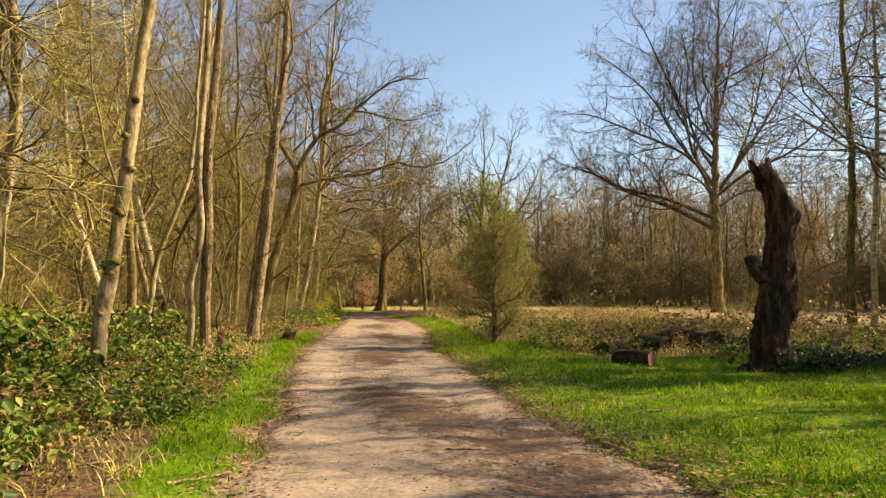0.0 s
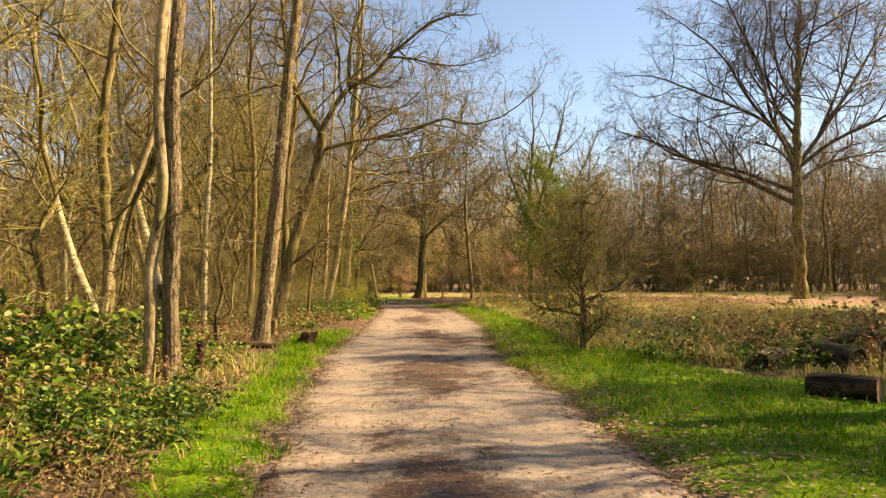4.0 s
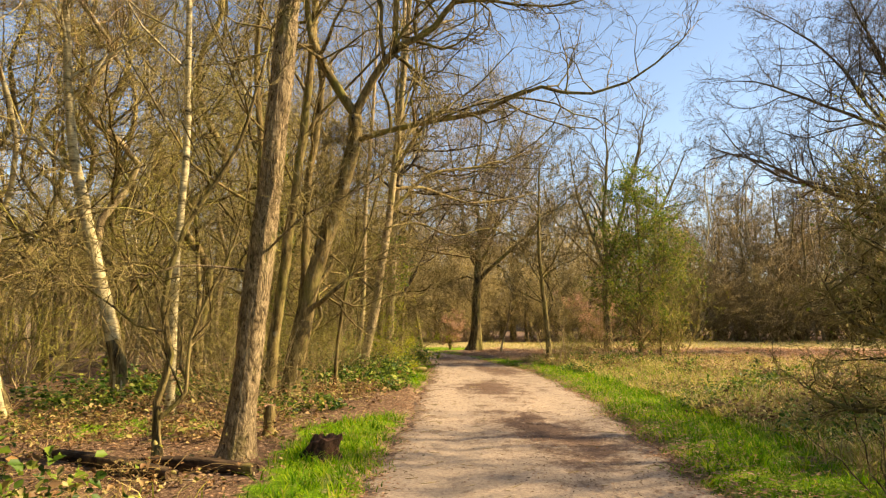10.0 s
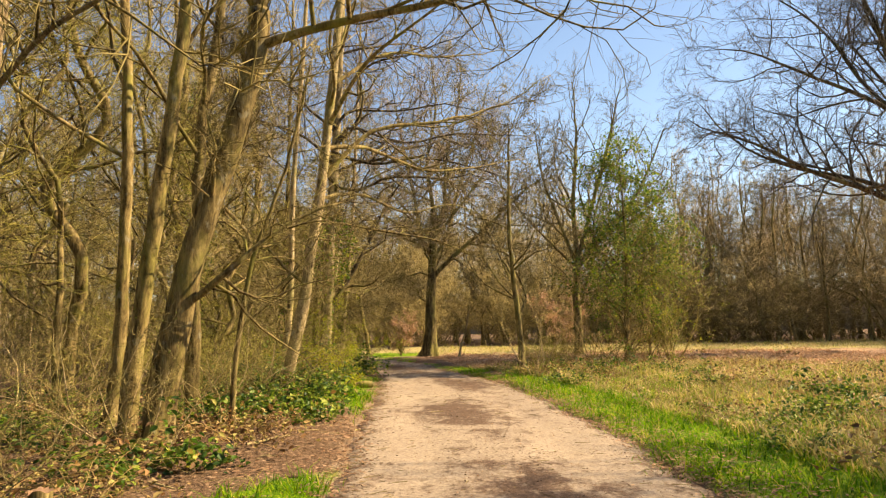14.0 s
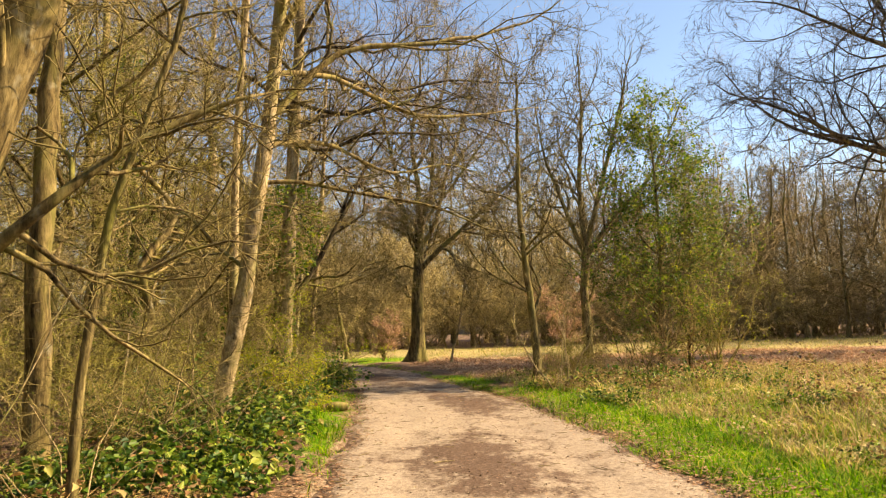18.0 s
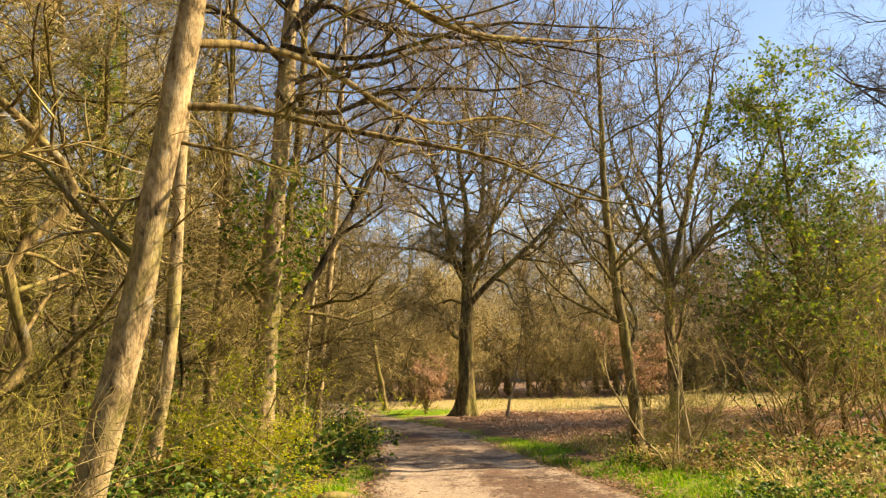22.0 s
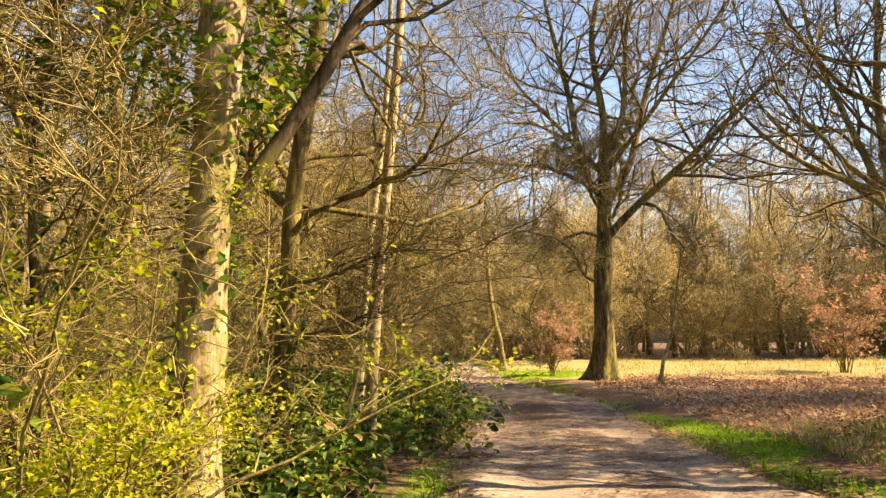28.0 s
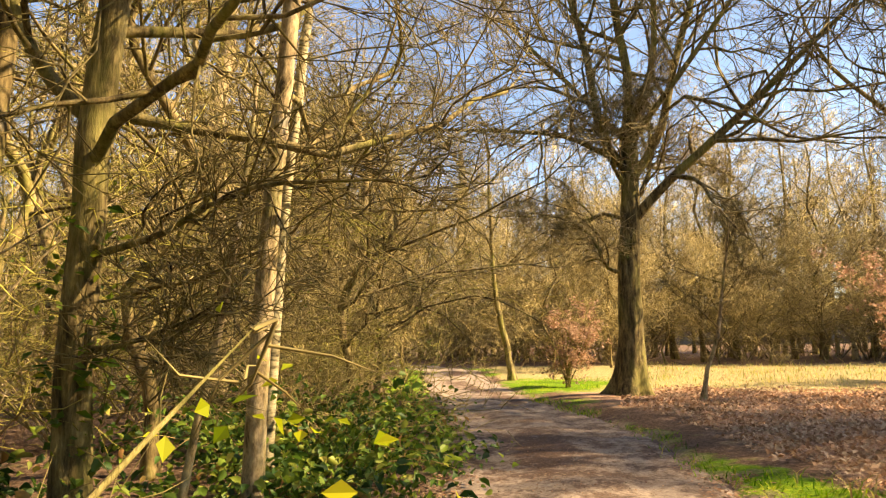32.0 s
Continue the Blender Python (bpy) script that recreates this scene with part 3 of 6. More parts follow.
def build_path():
    ys = np.arange(-12, 105, 0.16)
    l, r = path_edges(ys)
    n = 34
    u = np.linspace(0, 1, n)[None]
    x = l[:, None] - 0.2 + (r - l + 0.4)[:, None] * u
    y = np.broadcast_to(ys[:, None], x.shape)
    c = 2 * u - 1
    rut = -0.025 * np.exp(-((np.abs(c) - 0.45) / 0.16) ** 2)
    edge = -0.07 * np.clip((np.abs(c) - 0.84) / 0.16, 0, 1)
    rough = 0.008 * np.sin(x * 9 + 3 * np.sin(y * 2.2)) * np.sin(y * 7 + x * 3) + 0.010 * np.sin(x * 3.1 + y * 1.3) * np.sin(y * 2.7 - x)
    z = 0.02 + 0.02 * (1 - c * c) + rut + edge + rough
    ny, nx = x.shape
    i = (np.arange(ny - 1)[:, None] * nx + np.arange(nx - 1)[None]).ravel()
    ob = piece("path", np.stack([x, y, z], -1).reshape(-1, 3), [np.stack([i, i + 1, i + nx + 1, i + nx], 1)], M_PATH)
    mould_shade = np.clip(np.exp(-((c - 0.12 - 0.25 * np.sin(y * 0.35)) / 0.4) ** 2) * (0.5 + 0.25 * np.sin(y * 0.9 + x)) + 0.75 * np.clip((np.abs(c) - 0.74) / 0.25, 0, 1) + 0.10 * np.sin(y * 0.8), 0, 1) * np.ones_like(x)
    # weak dark band standing in for the shade of holly and hawthorn
    mould_shade = np.maximum(mould_shade, np.clip((y - 42) / 3, 0, 1) * 0.36 * np.clip((60 - y) / 6, 0, 1))
    mould_shade = np.maximum(mould_shade * np.interp(y, [6, 11], [0.7, 1.0]), 0.65 * np.exp(-((c - 0.45) / 0.5) ** 2) * np.clip((10.5 - y) / 2.5, 0, 1))
    col = np.stack([mould_shade, mould_shade, mould_shade, np.ones_like(mould_shade)], -1).reshape(-1, 4).astype(np.float32)
    at = ob.data.attributes.new("mould_shade", "FLOAT_COLOR", "POINT")
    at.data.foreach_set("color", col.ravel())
    tagged(ob, "wide dusty earth footpath with leaf mould along its middle", "path", kind="structure")


build_ground()
build_path()


# ---- trees ----
def tree(name, x, y, ctrl, r0, r1, label, seed, bark_m=None, twig_m=None, limbs=(), auto=10, zmin=0.35, ang=55, reach=0.33, n2=7, n3=6, ntw=6, up=0.06, ridge=0.0,
         sides=12, tw=0.0045, twl=0.5, ivy=(), category="tree", group="", flare=0.8, flat=0.0, step=0.35, crown_only=False, coarse=False, bend=False, bud=0, wander=0.21, knobs=0.05, leaf_m=None, leaf_s=0.03, foot=0.0, limb_m=None, dome=None, tseg=0, min2=0.5):
    """A bare tree: a trunk through ctrl (offsets from its foot), limbs (control points and radius), auto side limbs, branches and twigs."""
    rng = np.random.default_rng(seed)
    bark_m, twig_m = bark_m or M_BARK, twig_m or M_TWIG_GREY
    limb_m = limb_m or (M_BARK if bark_m is M_GREY else bark_m)
    bough_m = M_TWIG_RED if bark_m is M_BIRCH else M_BOUGH if limb_m in (M_BARK, M_OAK, M_FISSURE) else limb_m
    root = thing(name, x, y, label, category, group)
    line = smooth_line([(0, 0, -0.12)] + [c for c in ctrl if c[2] > 0.05], step)
    jit = rng.normal(0, r0 * (0.10 if step > 0.3 else 0.012), line.shape)
    jit[:2], jit[:, 2] = 0, 0
    line = line + jit
    v, f, rad = trunk_tube(rng, line, r0, r1, sides, flare, ridge, knobs)
    trunk = piece("trunk", v, f, bark_m, root)
    if foot:
        low = line[line[:, 2] < foot]
        v, f, _ = trunk_tube(rng, low, r0 * 1.08, r0 * 0.93, 22, flare, 0.07, 0.06)
        piece("foot_bark", v, f, M_OAK, trunk, "black furrowed bark at the foot")
    seeds = []
    for lc, lr in limbs:
        ll = smooth_line(lc, 0.45)
        ll = ll + rng.normal(0, 0.035, ll.shape) * np.linspace(0, 1, len(ll))[:, None]
        m = 15
        idx = np.linspace(0, len(ll) - 1, m)
        i0 = np.minimum(idx.astype(int), len(ll) - 2)
        pl = ll[i0] + (ll[i0 + 1] - ll[i0]) * (idx - i0)[:, None]
        pr = lr * np.linspace(1, 0.10, m) ** 0.9
        seeds.append((pl[None], pr[None]))
        v, f = tubes(pl[None], pr[None], 8)
        piece("limb", v, f, limb_m, root)
    inner, wood = [], []
    if auto:
        p, d, ln, r = shoots(rng, line[None], rad[None], auto, zmin, ang, 12, reach, 0.42, 0.99, flat)
        r = np.minimum(np.maximum(r, 0.012), 0.02 + 0.012 * ln)
        lp, lr_ = grow(rng, p, d, ln, r, 5 if coarse else 8, wander, up)
        seeds.append((lp, lr_))
        if crown_only:
            wood.append(tubes(lp, lr_, 4 if coarse else 5))
        else:
            for a, b in zip(lp, lr_):
                v, f = tubes(a[None], b[None], 7)
                piece("branch", v, f, limb_m, root)
    l2p, l2r = [], []
    for pts, rd in seeds:
        k = n2 if pts.shape[1] < 10 else n2 * 2
        p, d, ln, r = shoots(rng, pts, rd, k, 0.16, 48, 14, 0.45 if k == n2 else 0.34, 0.55, 1.0, flat)
        a, b = grow(rng, p, d, np.maximum(ln, min2), np.maximum(r, 0.008), (2 if coarse else 3) if crown_only else 6, wander * 1.25, up)
        l2p.append(a)
        l2r.append(b)
    l2p, l2r = np.concatenate(l2p), np.concatenate(l2r)
    wood.append(tubes(l2p, l2r, 3 if crown_only else 4))
    last_p, last_r = l2p, l2r
    if not crown_only:
        p, d, ln, r = shoots(rng, l2p, l2r, n3, 0.12, 45, 15, 0.48, 0.6, 1.0, flat)
        l3p, l3r = grow(rng, p, d, np.maximum(ln, min2 * 0.7), np.maximum(r, tw * 1.25), 4, wander * 1.3, up * 0.7, 0.5)
        inner.append(tubes(l3p, l3r, 3))
        last_p, last_r = l3p, l3r
    p, d, ln, r = shoots(rng, last_p, last_r, ntw, 0.08, 42, 16, 0.55, 0.8, 1.0, flat)
    tp, tr = grow(rng, p, d, np.clip(ln, twl * 0.5, twl * 1.8), np.full(len(p), tw), tseg or (2 if bend or not crown_only else 1), 0.3 if bend else 0.1, 0.03, 0.6)
    if dome:
        cz, rx, rz = dome
        keep = (tp[:, -1, :2] ** 2).sum(1) / rx ** 2 + ((tp[:, -1, 2] - cz) / rz) ** 2 < 1 + 0.12 * rng.normal(0, 1, len(tp))
        tp, tr = tp[keep], tr[keep]
    inner.append(tubes(tp, tr, 3))
    v, f = join(wood)
    tagged(piece("bough_work", v, f, bough_m, root), kind="stuff")
    v, f = join(inner)
    tagged(piece("crown", v, f, twig_m, root), kind="stuff")
    if bud:
        q = tp[:, 1:].reshape(-1, 3)
        q = q[rng.permutation(len(q))[:bud]]
        v, f = leaves(rng, q, leaf_s)
        tagged(piece("foliage", v, f, leaf_m or M_BUD, root, smooth=False), kind="stuff")
    for z0, z1, rr, n in ivy:
        t = rng.random(n)
        zz = z0 + (z1 - z0) * t
        cx, cy = np.interp(zz, line[:, 2], line[:, 0]), np.interp(zz, line[:, 2], line[:, 1])
        a = rng.random(n) * 6.283
        q = rr * (0.35 + 0.65 * np.sqrt(rng.random(n))) * (0.55 + 0.45 * np.sin(t * 3.14))
        v, f = leaves(rng, np.stack([cx + q * np.cos(a), cy + q * np.sin(a), zz], 1), 0.09)
        tagged(piece("ivy", v, f, M_HOLLY, trunk, "dark glossy ivy leaves", smooth=False), kind="stuff")
    return root


def straight(h, lean=(0, 0), bend=0.0, seed=0):
    """Control points of a nearly straight stem of height h with a lean in metres at the top."""
    rng = np.random.default_rng(seed + 900)
    n = 6 if bend < 0.3 else 10
    return [(lean[0] * t + rng.normal(0, 0.1 + bend) * math.sin(3.14 * t), lean[1] * t + rng.normal(0, 0.1 + bend) * math.sin(3.14 * t), h * t) for t in [i / n for i in range(1, n + 1)]]


def shrub(name, x, y, h, spread, stems, label, seed, stem_m, twig_m, leaf_m=None, nleaf=0, leaf_size=0.05, n2=7, ntw=6, r=0.02, up=0.05, category="shrub", group="", flat=0.3, out=0.55, coarse=False):
    """A many-stemmed bush, bare or with leaves."""
    rng = np.random.default_rng(seed)
    root = thing(name, x, y, label, category, group)
    a = rng.random(stems) * 6.283
    p0 = np.stack([np.cos(a), np.sin(a), np.zeros(stems)], 1) * (spread * 0.12 * rng.random(stems))[:, None]
    p0[:, 2] = -0.05
    d0 = np.stack([np.cos(a) * out, np.sin(a) * out, np.ones(stems)], 1) + rng.normal(0, 0.15, (stems, 3))
    pts, rad = grow(rng, p0, d0, h * (0.65 + 0.5 * rng.random(stems)), np.full(stems, r) * (0.7 + 0.6 * rng.random(stems)), 9, 0.19, up)
    inner = []
    for a, b in zip(pts, rad):
        v, f = tubes(a[None], b[None], 4 if group else 6)
        piece("stem", v, f, stem_m, root)
    p, d, ln, rr = shoots(rng, pts, rad, n2, 0.15, 58, 16, 0.42 * spread / h + 0.1, 0.55, 1.0, flat)
    bp, br = grow(rng, p, d, ln, np.maximum(rr, 0.005), 4, 0.3, up * 0.6)
    p, d, ln, rr = shoots(rng, bp, br, ntw, 0.1, 48, 16, 0.45, 0.7, 1.0, flat)
    tp, tr = grow(rng, p, d, np.clip(ln, 0.2, 0.7), np.full(len(p), 0.012 if coarse else 0.0045 if group else 0.0035), 1 if coarse else 2, 0.38, 0.03, 0.5)
    v, f = join(inner + [tubes(bp, br, 3), tubes(tp, tr, 3)])
    tagged(piece("crown", v, f, twig_m, root), kind="stuff")
    if nleaf:
        q = np.concatenate([bp[:, 1:].reshape(-1, 3), tp[:, 1:].reshape(-1, 3), tp[:, 1:].reshape(-1, 3)])
        w = np.sin(q[:, 0] * 4.1 + seed) * np.sin(q[:, 1] * 4.7 + 1) + 0.8 * np.sin(q[:, 2] * 8.0 + 2 * np.sin(q[:, 0] * 3)) + rng.normal(0, 0.35, len(q))
        q = q[w > -0.1]
        q = q[rng.integers(0, len(q), nleaf)] + rng.normal(0, 0.045, (nleaf, 3))
        q[:, 2] = np.maximum(q[:, 2], 0.05)
        v, f = leaves(rng, q, leaf_size)
        tagged(piece("foliage", v, f, leaf_m, root, smooth=False), kind="stuff")
    return root


def bramble(x, y, seed, size=1.0, n=360, leaf_m=None, label="low tangled bramble with green and yellowing leaves", leaf=0.105, name="bramble_bush"):
    """A low tangle of arching bramble stems with leaves."""
    rng = np.random.default_rng(seed)
    root = thing(name, x, y, label, "bramble", "brambles under the trees")
    k = 22
    a = rng.random(k) * 6.283
    p0 = np.stack([np.cos(a), np.sin(a), np.zeros(k)], 1) * (0.45 * size * rng.random(k))[:, None]
    d0 = np.stack([np.cos(a) * 0.8, np.sin(a) * 0.8, np.full(k, 1.0)], 1)
    pts, rad = grow(rng, p0, d0, size * (0.9 + 0.8 * rng.random(k)), np.full(k, 0.007), 7, 0.14, -0.20)
    pts[:, :, 2] = np.maximum(pts[:, :, 2], 0.0)
    v, f = tubes(pts, rad, 3)
    tagged(piece("stem_tangle", v, f, M_TWIG_RED, root), kind="stuff")
    q = pts[:, 1:].reshape(-1, 3)
    q = q[rng.integers(0, len(q), n)] + rng.normal(0, 0.09 * size, (n, 3))
    q[:, 2] = np.abs(q[:, 2]) + 0.03
    v, f = broad_leaves(rng, q, leaf)
    tagged(piece("foliage", v, f, leaf_m or M_BRAMBLE, root), kind="stuff")
    return root


# -- single trees beside the path, from the start onwards
tree("birch_tree", -4.65, 9.95, [(0.05, 0, 0.9), (0.21, 0, 1.8), (0.38, 0, 3.4), (0.6, 0.05, 5.4), (1.0, 0.2, 9), (1.2, 0.3, 14)], 0.115, 0.03,
     "slender pale grey tree with a mossy burl", 11, M_GREY, limbs=[([(0.3, 0, 2.6), (0.05, 0.3, 3.0), (-0.3, 0.5, 3.9), (-0.6, 0.7, 5.5)], 0.03)], auto=9, zmin=0.4, reach=0.25, ridge=0.03, knobs=0.12, step=0.16)
def knots(root, places):
    """Burls (height, side angle, size) of knobbly bark on a stem."""
    rng = np.random.default_rng(8)
    trunk = next(o for o in root.children if o.name.startswith("trunk"))
    for x, z, a, r, m in places:
        k, n = 14, 9
        th, ph = np.linspace(0.05, 3.09, n)[:, None], (np.arange(k) * 6.2832 / k)[None]
        rad = r * (1 + 0.22 * rng.normal(0, 1, (n, k)).clip(-1.5, 1.5))
        c = np.array([x + 0.075 * math.cos(a), 0.075 * math.sin(a), z])
        v = c + np.stack([rad * np.sin(th) * np.cos(ph), rad * np.sin(th) * np.sin(ph), 0.75 * rad * np.cos(th) * np.ones_like(ph)], -1)
        i = np.arange(k)
        j = (i + 1) % k
        q = np.concatenate([np.stack([b * k + i, b * k + j, (b + 1) * k + j, (b + 1) * k + i], 1) for b in range(n - 1)])
        piece("burl", v.reshape(-1, 3), [q], m, trunk, "mossy knobbly burl" if m is M_MOSS else "")


M_MOSS = plain("moss_cushion", (0.06, 0.075, 0.012), (0.20, 0.20, 0.03), 25.0, 0.1, 0.95, 0.02)
first = bpy.data.objects["birch_tree"]
knots(first, [(0.20, 1.74, -2.2, 0.085, M_MOSS), (0.21, 1.80, -0.9, 0.075, M_MOSS), (0.18, 1.66, -1.5, 0.07, M_BARK), (0.10, 1.1, -1.8, 0.05, M_BARK), (0.29, 2.45, -1.2, 0.075, M_BARK), (0.30, 2.5, -2.6, 0.07, M_BARK), (0.36, 3.05, -0.7, 0.07, M_BARK), (0.39, 3.5, -2.0, 0.06, M_BARK), (0.45, 4.0, -1.0, 0.06, M_BARK), (0.05, 0.55, -2.4, 0.05, M_BARK)])
tree("hornbeam_tree", -10.2, 16.6, straight(16, (0.6, 0.3), 0.1, 2), 0.20, 0.04, "pale hornbeam with straight stem", 12, M_GREY, auto=10, zmin=0.35)
tree("twin_stem_tree", -5.30, 15.35, [(0.08, 0, 0.45), (0.10, 0, 1.17), (0.08, 0, 1.57), (0.15, 0, 2.0), (0.23, 0, 2.4), (0.26, 0, 2.8), (0.22, 0, 3.25), (0.19, 0, 3.65), (0.2, 0, 4.6), (0.3, 0.1, 7), (0.2, 0.4, 11), (0, 0.5, 15)], 0.092, 0.03, "slim smooth pale stem beside its rough twin", 13, M_GREY, auto=8, zmin=0.55, reach=0.25, step=0.15, sides=18, flare=0.35,
     limbs=[([(0.2, 0, 3.3), (-0.3, 0.3, 2.6), (-0.55, 0.5, 1.6), (-0.7, 0.6, 0.3)], 0.05)])
tree("ash_tree", -4.97, 15.45, [(0.02, 0, 0.45), (0, 0, 1.2), (0.02, 0, 1.6), (0.03, 0, 2.0), (0.05, 0, 2.4), (0.04, 0, 2.8), (0.02, 0, 3.3), (0.01, 0, 4.2), (0.1, 0.1, 6), (0.3, 0.3, 10), (0.5, 0.4, 16)], 0.115, 0.04, "ash with deeply furrowed brown bark", 14, M_FISSURE, auto=9, zmin=0.5, reach=0.25, ridge=0.07, sides=36, step=0.07, flare=0.5, knobs=0.07)
tree("ash_tree", -5.76, 22.3, [(0.14, 0, 1.1), (0.26, 0, 2.3), (0.39, 0, 3.4), (0.52, 0, 4.8), (0.66, 0, 6.4), (0.9, 0.1, 9), (1.1, 0.2, 17)], 0.185, 0.05, "tall leaning ash pole with furrowed brown bark", 15, M_FISSURE, auto=10, zmin=0.45, reach=0.22, ridge=0.045, sides=36, step=0.09,
     limbs=[([(0.28, 0, 2.5), (1.0, -0.4, 3.0), (1.9, -0.7, 3.3), (2.6, -0.8, 3.9)], 0.018), ([(0.25, 0, 2.3), (-0.5, -0.5, 2.4), (-1.4, -0.8, 2.1), (-2.3, -1.2, 2.4)], 0.018)])
tree("oak_tree", -7.12, 28.8, [(0.12, 0, 0.8), (0.51, 0, 2.66), (1.0, 0, 4.2), (1.36, 0, 5.49), (1.41, 0, 6.3)], 0.21, 0.15, "leaning mossy oak with a forked crown over the path", 16, M_BARK, M_TWIG_GREY, auto=5, zmin=0.3, reach=0.3,
     limbs=[([(1.40, 0, 6.2), (1.75, 0, 6.9), (2.3, -0.1, 7.6), (3.1, -0.2, 7.9), (3.6, -0.3, 8.5), (5.2, -0.6, 9.6), (6.8, -0.8, 9.7)], 0.11),
            ([(1.38, 0, 5.6), (2.0, -0.1, 5.75), (2.85, -0.2, 5.88), (4.3, -0.5, 6.05), (5.37, -0.8, 6.4), (6.2, -0.9, 6.15), (7.4, -1.0, 6.5), (8.6, -1.1, 7.6)], 0.075),
            ([(1.40, 0, 6.2), (0.95, 0, 6.9), (0.42, 0, 7.98), (0.1, 0.2, 10), (-0.5, 0.5, 13)], 0.11),
            ([(2.3, -0.1, 7.6), (2.4, -0.2, 9), (3.0, -0.3, 11), (3.3, 0, 13.5)], 0.07),
            ([(3.6, -0.3, 8.5), (4.4, -0.8, 8.3), (5.6, -1.2, 7.9), (7.0, -1.5, 8.1)], 0.045)], n2=9, n3=7, ntw=6, wander=0.27, tw=0.0038, sides=20, step=0.15, ridge=0.03)
tree("hornbeam_tree", -7.75, 29.3, [(0.2, 0, 2.0), (0.6, 0, 5), (0.9, 0, 8), (1.2, 0.2, 15)], 0.14, 0.04, "dark leaning hornbeam behind the forked oak", 17, M_BARK, auto=10, zmin=0.35)
tree("thorn_sapling", -6.75, 22.3, [(-0.05, 0, 0.7), (0.12, 0, 1.3), (0.0, 0, 1.9), (0.25, 0, 2.9), (0.9, 0.1, 4.0), (1.3, 0.2, 5.5)], 0.055, 0.015, "crooked dark sapling with forked foot", 18, M_OAK, M_TWIG_GREY, auto=9, zmin=0.25, ang=65, reach=0.4, n2=5, n3=4, ntw=3,
     limbs=[([(-0.02, 0, 0.5), (0.3, 0.1, 0.85), (0.35, 0.1, 1.6), (0.8, 0.2, 2.6), (1.2, 0.3, 4.2)], 0.035)])
tree("birch_tree", -8.7, 26.6, straight(15, (0.5, 0.2), 0.05, 4), 0.09, 0.025, "slim white-barked birch in the wood", 19, M_BIRCH, M_TWIG_RED, auto=10, zmin=0.4, ang=45, reach=0.2)
tree("birch_tree", -10.6, 28.2, [(-0.05, 0, 0.8), (-0.35, 0, 2), (-0.95, 0, 4.2), (-1.4, 0, 6.5), (-2.0, 0.2, 13)], 0.17, 0.04, "leaning birch with a black furrowed foot", 20, M_BIRCH, M_TWIG_RED, foot=1.5, step=0.15, auto=9, zmin=0.4, ang=45, reach=0.22, sides=16)
tree("birch_tree", -11.2, 25.5, [(-0.3, 0, 0.8), (-0.8, 0, 2), (-1.5, 0, 4.2), (-1.9, 0, 6.5), (-2.4, 0.2, 12)], 0.14, 0.04, "leaning birch with dark foot", 21, M_BIRCH, M_TWIG_RED, foot=1.3, step=0.15, sides=16, auto=9, zmin=0.4, ang=45, reach=0.22)
tree("hornbeam_tree", -6.9, 17.2, [(0.05, 0, 0.7), (0.25, 0, 2.2), (0.75, 0, 3.6), (1.0, 0.1, 5), (1.3, 0.3, 12)], 0.075, 0.02, "thin leaning bare hornbeam stem", 22, M_GREY, auto=8, zmin=0.3)
tree("hornbeam_tree", -9.6, 22.6, [(0.1, 0, 2), (-0.1, 0, 5), (0.3, 0, 9), (0.5, 0, 16)], 0.15, 0.04, "tall bare hornbeam with dark stem", 23, M_BARK, auto=10, zmin=0.35)
tree("hornbeam_tree", -6.4, 29.9, [(0.03, 0, 0.8), (0.12, 0, 1.6), (0.3, 0, 2.6), (0.8, 0, 4), (1.3, -0.1, 6)], 0.05, 0.015, "thin crooked hornbeam sapling", 24, M_OAK, M_TWIG_GREY, auto=9, zmin=0.3, ang=65, reach=0.28, n2=5, n3=4, ntw=4)
tree("hornbeam_tree", -8.7, 30.8, straight(16, (0.1, 0), 0.08, 6), 0.12, 0.03, "tall mossy hornbeam stem", 25, M_BARK, auto=11, zmin=0.25)
tree("hornbeam_tree", -7.7, 31.7, straight(16, (0.5, 0), 0.08, 7), 0.14, 0.03, "tall greenish hornbeam stem", 26, M_BARK, auto=11, zmin=0.22, reach=0.26)
